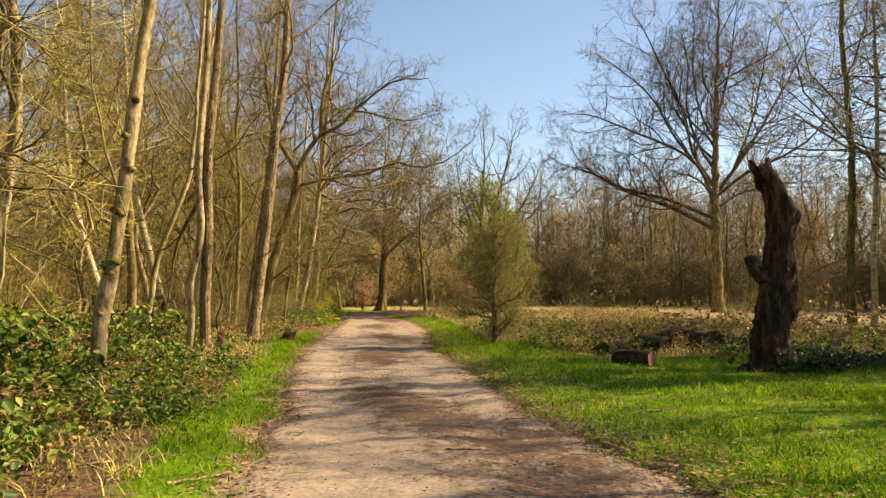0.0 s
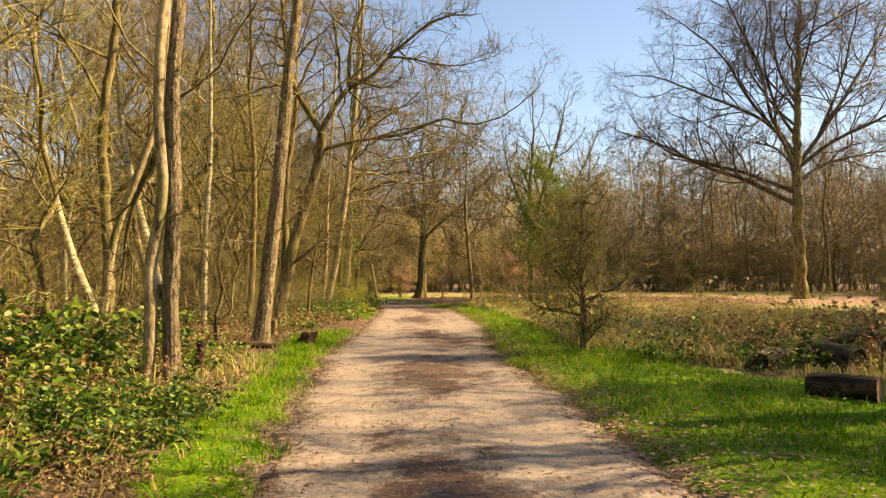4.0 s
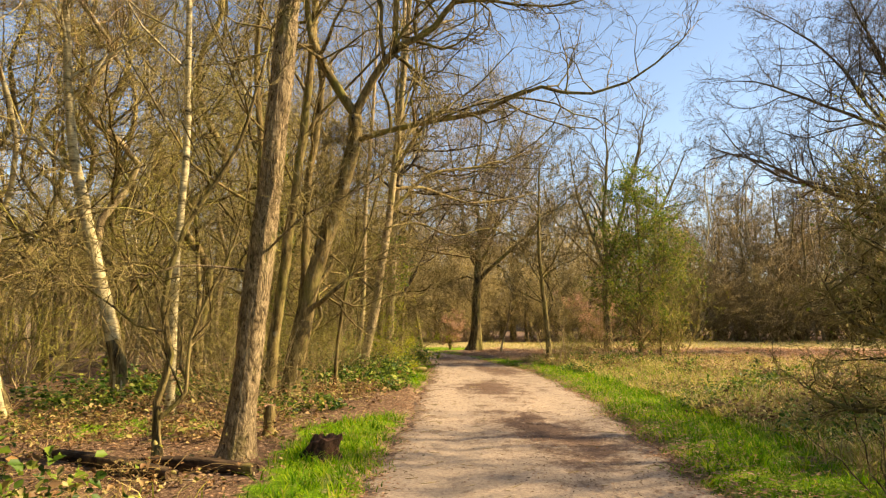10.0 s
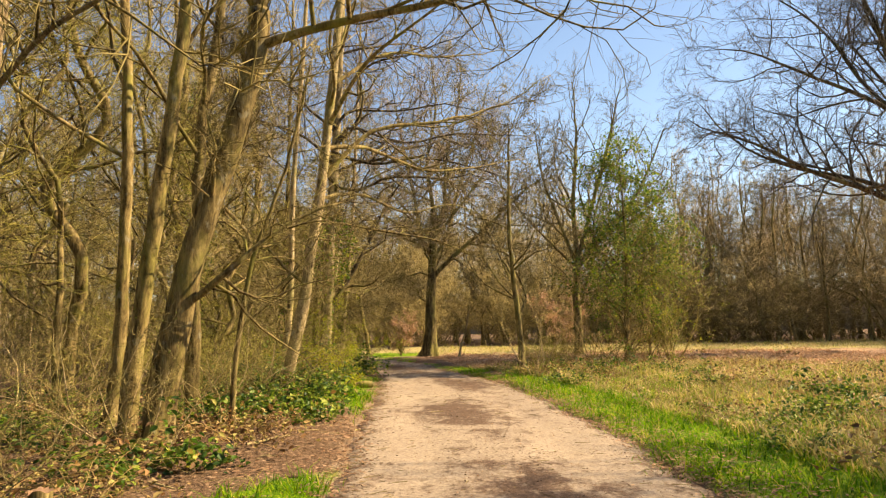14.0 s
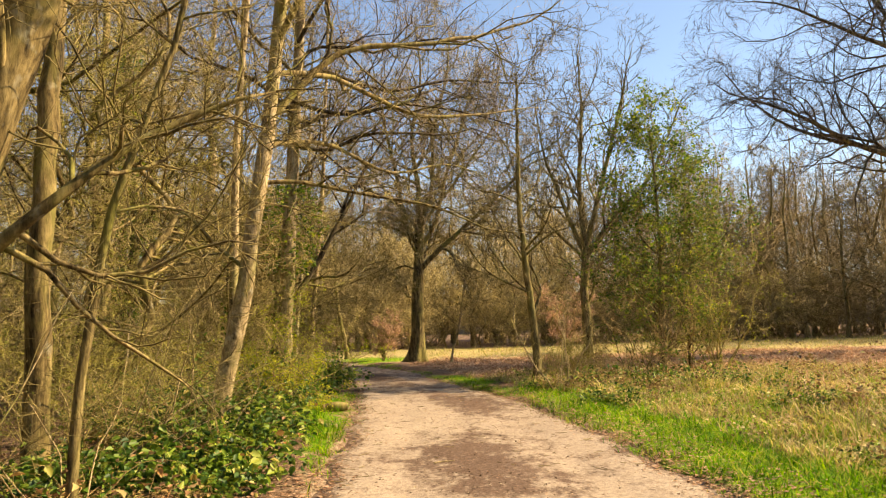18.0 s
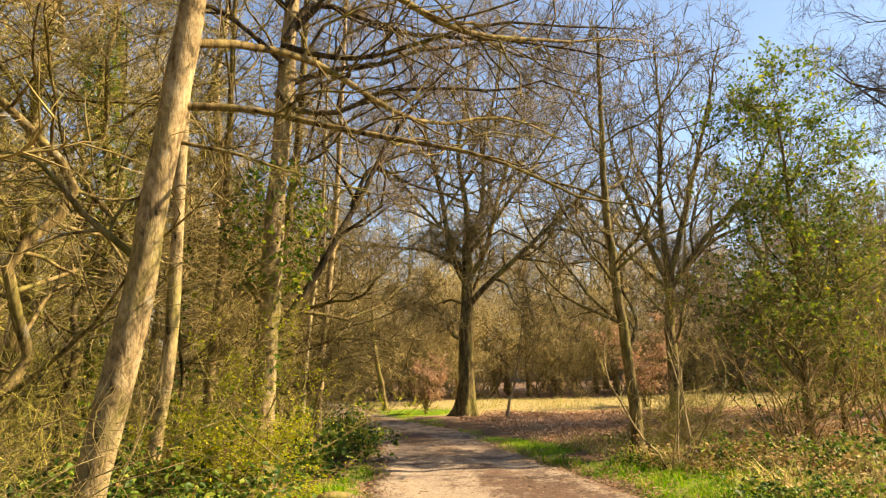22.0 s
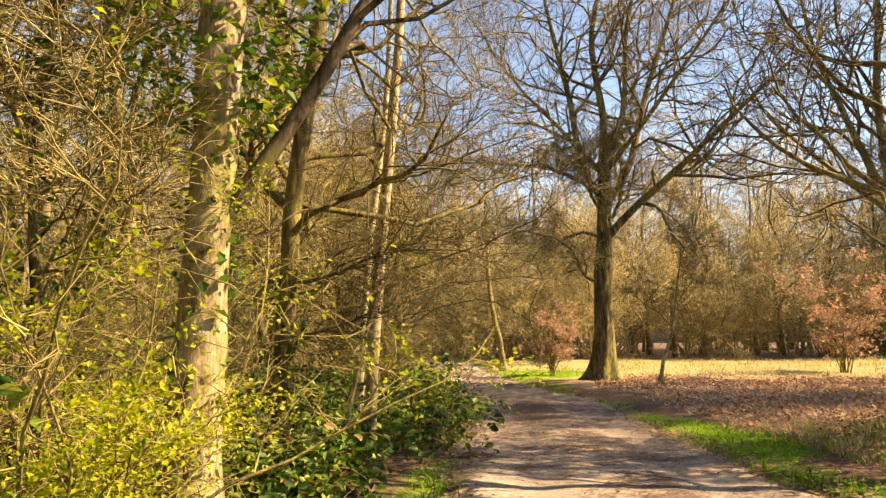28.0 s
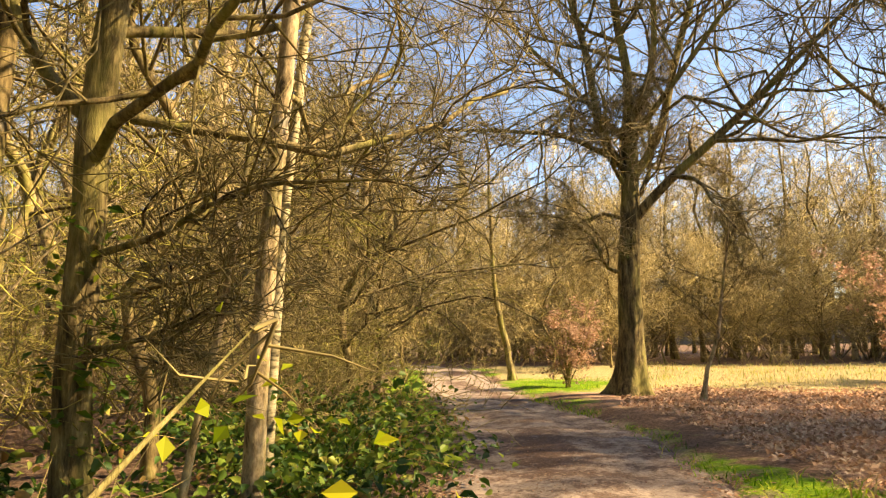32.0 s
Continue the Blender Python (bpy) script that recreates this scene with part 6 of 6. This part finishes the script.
def stump(x, y, h, r, label, seed, material, cut, tilt=0.0):
    rng = np.random.default_rng(seed)
    root = thing("stump", x, y, label, "stump")
    line = smooth_line([(0, 0, -0.06), (tilt * 0.4, 0, h * 0.45), (tilt, 0, h)], 0.05)
    k, n = 18, len(line)
    ang = np.arange(k) * 2 * np.pi / k
    zz = line[:, 2]
    rad = r * (1 + 0.6 * np.exp(-zz[:, None] / (0.5 * r + 0.04)) * (1 + 0.5 * np.cos(4 * ang[None] + seed)) + 0.07 * rng.normal(0, 1, (n, k)))
    jag = np.where(np.arange(n)[:, None] == n - 1, 0.25 * r * rng.normal(0, 1, (1, k)), 0)
    ring = np.stack([line[:, :1] + rad * np.cos(ang), line[:, 1:2] + rad * np.sin(ang), zz[:, None] + jag], -1)
    i = np.arange(k)
    j = (i + 1) % k
    bark_part = piece("bark", ring.reshape(-1, 3), [np.concatenate([np.stack([a * k + i, a * k + j, (a + 1) * k + j, (a + 1) * k + i], 1) for a in range(n - 1)])], material, root)
    piece("cut_face", np.concatenate([ring[-1], [line[-1] - np.array([0, 0, 0.02])]]), [np.stack([i, j, np.full(k, k)], 1)], cut, bark_part)


stump(-4.75, 22.5, 0.26, 0.16, "low blackened stump in the grass verge", 81, M_DARK, M_DARK, 0.12)
stump(-5.0, 16.6, 0.55, 0.07, "thin dark rotten stump among brambles", 82, M_LOG, M_LOG, 0.05)
stump(-5.9, 24.0, 0.45, 0.08, "small grey stump in leaf litter", 83, M_BARK, M_CUT)


def stick(x, y, length, rz, seed, r=0.012):
    rng = np.random.default_rng(seed)
    root = thing("fallen_stick", x, y, "weathered fallen stick on the ground", "stick", "fallen sticks", z=0.0)
    n = 9
    t = np.linspace(-0.5, 0.5, n) * length
    a = radians(rz)
    off = np.cumsum(rng.normal(0, 0.02, n))
    px, py = t * math.cos(a) - off * math.sin(a), t * math.sin(a) + off * math.cos(a)
    pz = ground_h(x + px, y + py) + np.where((x + px > path_edges(y + py)[0]) & (x + px < path_edges(y + py)[1]), 0.085, 0.012) + r
    pts = np.stack([px, py, pz], 1)
    v, f, _ = trunk_tube(rng, pts, r, r * 0.5, 7, 0.0, 0.0, 0.1)
    piece("stem", v, f, M_GREY, root)
    sp, sr = grow(rng, pts[[4, 6]], np.array([[math.cos(a + 0.6), math.sin(a + 0.6), 0.1], [math.cos(a - 0.6), math.sin(a - 0.6), 0.15]]), np.array([0.22, 0.15]) * length, np.full(2, r * 0.6), 3, 0.1, 0)
    v, f = tubes(sp, sr, 4)
    piece("side_twigs", v, f, M_GREY, root)


for i, (x, y, ln, rz) in enumerate([(1.15, 8.75, 0.85, 5), (2.6, 9.1, 0.5, 12), (-1.9, 5.9, 0.7, 60), (-2.6, 6.3, 0.9, 30), (0.2, 7.0, 0.35, -20), (-5.6, 19.2, 1.1, 40), (-6.2, 18.8, 0.9, -25), (-6.5, 20.0, 1.0, 10), (-7.6, 26.0, 1.6, 35), (-6.2, 26.5, 1.2, -30), (-5.6, 29.0, 1.0, 70), (-6.0, 34.5, 1.4, 25), (-1.0, 13.5, 0.3, 30), (-0.6, 12.0, 0.25, -50), (-3.4, 33.0, 0.3, 20), (2.0, 11.8, 0.45, -8)]):
    stick(x, y, ln, rz, 700 + i, 0.012 if ln < 0.9 else 0.018)
rng_s = np.random.default_rng(31)
for i in range(34):
    y = rng_s.uniform(16.5, 36)
    stick(float(path_edges(y)[0]) - 0.5 - 4.5 * rng_s.random(), y, rng_s.uniform(0.4, 1.5), rng_s.uniform(0, 180), 740 + i, rng_s.uniform(0.006, 0.016))


# ---- ground cover ----
def ground_cover():
    rng = np.random.default_rng(5)

    def pick(n, x0, x1, y0, y1, which, floor=0.25):
        x, y = rng.uniform(x0, x1, n), rng.uniform(y0, y1, n)
        z = zones(x, y)[which]
        l, r = path_edges(y)
        clump = 0.5 + 0.5 * np.sin(x * 2.9 + 2 * np.sin(y * 1.7)) * np.sin(y * 2.3 + x)
        gap = 0.02 + (0.12 + 0.12 * np.sin(y * 1.9 + 2 * np.sin(y * 0.7)) + 0.08 * np.sin(y * 5.3 + x)) * (0.4 + 1.2 * rng.random(n))
        keep = (z > floor + 0.7 * rng.random(n) * (1 - 0.5 * clump)) & ((x < l - gap) | (x > r + gap))
        coarse = 0.5 + 0.5 * np.sin(x * 1.1 + 1.3 * np.sin(y * 0.6) + y * 0.8) * np.sin(y * 0.7 - x * 0.9 + 1.1 * np.sin(x * 0.8))
        keep &= rng.random(n) < 0.35 + 0.75 * coarse
        return x[keep], y[keep]
    x1, y1 = pick(140000, -6, 13, 4, 20, 0)
    x2, y2 = pick(75000, -7, 4, 18, 48, 0)
    x3, y3 = pick(16000, -15, -4, 22, 70, 0)
    x4, y4 = rng.uniform(-0.5, 13, 80000), rng.uniform(18, 45, 80000)
    k = (np.sin(x4 * 1.1 + 1.5 * np.sin(y4 * 0.7)) * np.sin(y4 * 0.9 + x4 * 0.5) > -0.15) & (x4 > path_edges(y4)[1] + 0.1)
    ye = rng.uniform(4, 60, 15000)
    le, re_ = path_edges(ye)
    side = rng.random(15000) < 0.5
    xe = np.where(side, le - 0.02, re_ + 0.02) + rng.normal(-0.05, 0.13, 15000) * np.where(side, 1, -1)
    ke = (np.sin(ye * 2.1) + np.sin(ye * 5.7 + side * 2) + rng.normal(0, 0.6, 15000) > 0.1) & ((ye < 27) | (ye > 34) | ~side)
    x, y = np.concatenate([x1, x2, x3, x4[k], xe[ke]]), np.concatenate([y1, y2, y3, y4[k], ye[ke]])
    l, r = path_edges(y)
    zg = np.where((x > l) & (x < r), np.maximum(ground_h(x, y), -0.01) + 0.01, ground_h(x, y))
    tall = 0.040 + 0.065 * (0.5 + 0.5 * np.sin(x * 2.3 + 2 * np.sin(y * 1.3)) * np.sin(y * 1.9 - x)) + 0.008 * (y > 18)
    tall = tall * (0.6 + 0.7 * (0.5 + 0.5 * np.sin(x * 1.1 + 1.3 * np.sin(y * 0.6) + y * 0.8)))
    tall = tall + 0.07 * ((y > 18) & (x > r + 2.2))
    v, f = blades(rng, x, y, zg, tall, 0.011, 2.0)
    tagged(piece("grass", v, f, M_GRASS, smooth=False), "bright green short spring grass along the path", "grass", kind="stuff")
    xt, yt = pick(5200, -6, 3, 18, 44, 0, 0.35)
    xl, yl = pick(2200, -4, 11, 4, 18, 0, 0.35)
    x, y = np.concatenate([xt, xl]), np.concatenate([yt, yl])
    x, y = np.repeat(x, 9) + rng.normal(0, 0.06, len(x) * 9), np.repeat(y, 9) + rng.normal(0, 0.06, len(y) * 9)
    l, r = path_edges(y)
    k = (x < l - 0.08) | (x > r + 0.08)
    x, y = x[k], y[k]
    v, f = blades(rng, x, y, ground_h(x, y), np.where(y < 18, 0.11, 0.15), 0.013, 1.7)
    tagged(piece("grass_tufts", v, f, M_GRASS, smooth=False), "longer lush green grass tufts on the verge", "grass", kind="stuff")
    ya = rng.uniform(16, 47, 75000)
    xa = path_edges(ya)[1] + np.interp(ya, [16, 17.5, 21, 40, 47], [5.0, 3.2, 1.7, 1.4, 0.8]) + 13 * rng.random(75000) ** 1.25
    ka = np.sin(xa * 1.3 + 1.8 * np.sin(ya * 0.8)) * np.sin(ya * 1.2 + xa * 0.4) + rng.normal(0, 0.5, 75000) > -0.25
    xa, ya = xa[ka], ya[ka]
    xb, yb = pick(36000, -5, 40, 58, 84, 1)
    yc = rng.uniform(3, 20, 14000)
    xc = path_edges(yc)[0] - 0.7 - 6.5 * rng.random(14000) ** 1.3
    kc = np.sin(xc * 1.9 + 1.8 * np.sin(yc * 1.1)) * np.sin(yc * 1.5 + xc * 0.7) + rng.normal(0, 0.4, 14000) > 0.45
    x, y = np.concatenate([xa, xb, xc[kc]]), np.concatenate([ya, yb, yc[kc]])
    clump = 0.55 + 0.45 * np.sin(x * 1.7 + 2 * np.sin(y * 0.9)) * np.sin(y * 1.9 + x * 0.6)
    v, f = blades(rng, x, y, ground_h(x, y), (0.10 + 0.32 * clump ** 2) * np.where(y > 55, 0.7, 1.0), 0.016, 1.3)
    tagged(piece("dry_grass", v, f, M_STRAW, smooth=False), "pale straw-coloured dry grass in the clearing", "grass", kind="stuff")
    n = 34000
    yw = rng.uniform(16.5, 46, n)
    xw = path_edges(yw)[1] + np.interp(yw, [18, 22, 46], [3.0, 1.6, 1.0]) + 10 * rng.random(n) ** 1.2
    kw = np.sin(xw * 2.3 + 1.8 * np.sin(yw * 1.4)) * np.sin(yw * 1.9 + xw * 0.8) + rng.normal(0, 0.3, n) > 0.15
    xw, yw = xw[kw], yw[kw]
    v, f = leaves(rng, np.stack([xw, yw, ground_h(xw, yw) + 0.05 + 0.28 * rng.random(len(xw))], 1), 0.055, 0.2)
    tagged(piece("dead_weeds", v, f, M_WEED, smooth=False), "withered brown weed leaves standing in dry grass", "weeds", kind="stuff")
    x, y = pick(30000, -4, 34, 43, 62, 2)
    v, f = blades(rng, x, y, ground_h(x, y), 0.05, 0.014, 4.0)
    x, y = pick(120000, -5, 16, 43, 62, 2)
    heap = 0.02 + 0.16 * np.clip(np.sin(x * 1.7 + 2 * np.sin(y * 1.1)) * np.sin(y * 2.1 + x), 0, 1) * rng.random(len(x))
    v3, f3 = leaves(rng, np.stack([x, y, ground_h(x, y) + heap], 1), 0.075, 0.1)
    v, f = join([(v, f), (v3, f3)])
    xs, ys = rng.uniform(3, 12, 3500), rng.uniform(20, 44, 3500)
    v2, f2 = blades(rng, xs, ys, ground_h(xs, ys), 0.28, 0.022, 1.8)
    v, f = join([(v, f), (v2, f2)])
    tagged(piece("bracken", v, f, M_BRACKEN, smooth=False), "flattened reddish-brown dead bracken", "bracken", kind="stuff")
    n = 26000
    x, y = rng.uniform(-13, 3, n), rng.uniform(3, 56, n)
    l, r = path_edges(y)
    inside = (x > l) & (x < r)
    g = zones(x, y)[0]
    keep = np.where(inside, rng.random(n) < 0.05 + 0.5 * (np.abs((2 * (x - l) / (r - l)) - 1) > 0.8), (g < 0.5) & (x < l)) & (x < r + 0.4)
    x, y, inside = x[keep], y[keep], inside[keep]
    xm, ym = rng.uniform(-10, -3.5, 17000), rng.uniform(16.5, 35, 17000)
    km = (xm < path_edges(ym)[0] + 0.1) & (zones(xm, ym)[0] < 0.6)
    x, y, inside = np.concatenate([x, xm[km]]), np.concatenate([y, ym[km]]), np.concatenate([inside, np.zeros(int(km.sum()), bool)])
    yq = rng.uniform(3, 48, 16000)
    lq, rq = path_edges(yq)
    sq = rng.random(16000) < 0.5
    xq = np.where(sq, lq - rng.normal(0.05, 0.16, 16000), rq + rng.normal(0.05, 0.16, 16000))
    x, y, inside = np.concatenate([x, xq]), np.concatenate([y, yq]), np.concatenate([inside, (xq > lq) & (xq < rq)])
    z = np.where(inside, 0.03, ground_h(x, y) + 0.02) + 0.01 * rng.random(len(x))
    xl, yl = rng.uniform(-0.5, 11, 7000), rng.uniform(4, 24, 7000)
    ym2 = rng.uniform(4, 44, 9000)
    xl, yl = np.concatenate([xl, path_edges(ym2)[1] + np.abs(rng.normal(0, 0.55, 9000))]), np.concatenate([yl, ym2])
    kl = xl > path_edges(yl)[1]
    x, y = np.concatenate([x, xl[kl]]), np.concatenate([y, yl[kl]])
    z = np.concatenate([z, ground_h(xl[kl], yl[kl]) + 0.05])
    v, f = leaves(rng, np.stack([x, y, z], 1), 0.055, 0.0)
    v[:, 2] = np.repeat(z, 4) + (v[:, 2] - np.repeat(z, 4)) * 0.25
    tagged(piece("fallen_leaves", v, f, M_LITTER, smooth=False), "brown fallen leaves scattered on the floor", "leaf litter", kind="stuff")
    n = 3000
    y = rng.uniform(4, 50, n)
    l, r = path_edges(y)
    x = l + (r - l) * np.clip(rng.normal(0.55, 0.24, n), 0.02, 0.98)
    z = 0.045 + 0 * x
    s = (0.005 + 0.011 * rng.random(n) ** 2)[:, None, None]
    base = np.array([[1, 0, 0], [-0.5, 0.8, 0], [-0.5, -0.8, 0], [0, 0, 0.7]], float)
    a = rng.random(n) * 6.283
    rot = np.stack([np.stack([np.cos(a), -np.sin(a), 0 * a], 1), np.stack([np.sin(a), np.cos(a), 0 * a], 1), np.stack([0 * a, 0 * a, 1 + 0 * a], 1)], 1)
    v = np.einsum("nij,kj->nki", rot, base) * s + np.stack([x, y, z], 1)[:, None, :]
    o = (np.arange(n) * 4)[:, None]
    tagged(piece("pebbles", v.reshape(-1, 3), [np.concatenate([o + np.array([[0, 1, 3]]), o + np.array([[1, 2, 3]]), o + np.array([[2, 0, 3]])])], M_LITTER, smooth=False), "small stones and bark bits on the path", "pebbles", kind="stuff")


def path_debris():
    """Bark chips, dead leaves and twig bits trodden into the mould."""
    rng = np.random.default_rng(15)
    n = 46000
    y = 3 + 47 * rng.random(n) ** 1.2
    l, r = path_edges(y)
    u = rng.random(n)
    x = l + (r - l) * u
    c = 2 * u - 1
    heap = np.exp(-((c - 0.12 - 0.25 * np.sin(y * 0.35)) / 0.38) ** 2) + 1.3 * np.clip((np.abs(c) - 0.7) / 0.25, 0, 1)
    clump = 0.5 + 0.5 * np.sin(x * 3.3 + 2.2 * np.sin(y * 1.6)) * np.sin(y * 2.9 + 1.7 * np.sin(x * 2.1))
    k = rng.random(n) < heap * clump * 0.7 + 0.05
    x, y, c = x[k], y[k], c[k]
    z = 0.034 + 0.02 * (1 - c * c) - 0.025 * np.exp(-((np.abs(c) - 0.45) / 0.16) ** 2) - 0.09 * np.clip((np.abs(c) - 0.9) / 0.1, 0, 1)
    v, f = leaves(rng, np.stack([x, y, z], 1), 0.034, 0.0)
    v[:, 2] = np.repeat(z, 4) + np.abs(v[:, 2] - np.repeat(z, 4)) * 0.35
    tagged(piece("bark_chips", v, f, M_CHIP, smooth=False), "bark chips and leaf bits trodden into the path", "leaf litter", kind="stuff")
    n = 900
    y = rng.uniform(3, 44, n)
    l, r = path_edges(y)
    u = np.where(rng.random(n) < 0.5, rng.random(n), np.where(rng.random(n) < 0.5, 0.06, 0.94) + rng.normal(0, 0.06, n))
    x = l + (r - l) * u
    a = rng.random(n) * 6.283
    p, w = grow(rng, np.stack([x, y, np.full(n, 0.05)], 1), np.stack([np.cos(a), np.sin(a), 0 * a], 1), 0.05 + 0.22 * rng.random(n) ** 2, np.full(n, 0.0035), 3, 0.2, 0.0, 0.6)
    p[:, :, 2] = 0.048 + 0.2 * (p[:, :, 2] - 0.05)
    v, f = tubes(p, w, 4)
    tagged(piece("twig_bits", v, f, M_TWIG_GREY, smooth=False), "small broken twigs strewn on the path", "twigs", kind="stuff")


ground_cover()
path_debris()


# ---- far edge of the woods ----
def far_woods():
    m = plain("far_wood", (0.14, 0.105, 0.065), (0.22, 0.17, 0.11), 0.35, 0.0, 0.95, 0.3)
    rng = np.random.default_rng(9)
    n = 900
    a = np.arange(n) * 2 * np.pi / n
    h = 7.0 + 0.6 * np.sin(a * 23) + 0.6 * np.sin(a * 61 + 1) + 1.6 * rng.random(n)
    r = 135 + 4 * np.sin(a * 9)
    cx, cy = np.cos(a) * r, np.sin(a) * r + 45
    v = np.concatenate([np.stack([cx, cy, np.full(n, -1.0)], 1), np.stack([cx * 1.02, cy, h], 1), np.stack([cx * 1.06, cy + 1, h * 0.2], 1)])
    i = np.arange(n)
    j = (i + 1) % n
    tagged(piece("backdrop", v, [np.concatenate([np.stack([i, j, n + j, n + i], 1), np.stack([n + i, n + j, 2 * n + j, 2 * n + i], 1)])], m), "distant brown bare woods", "woods", kind="structure")


far_woods()
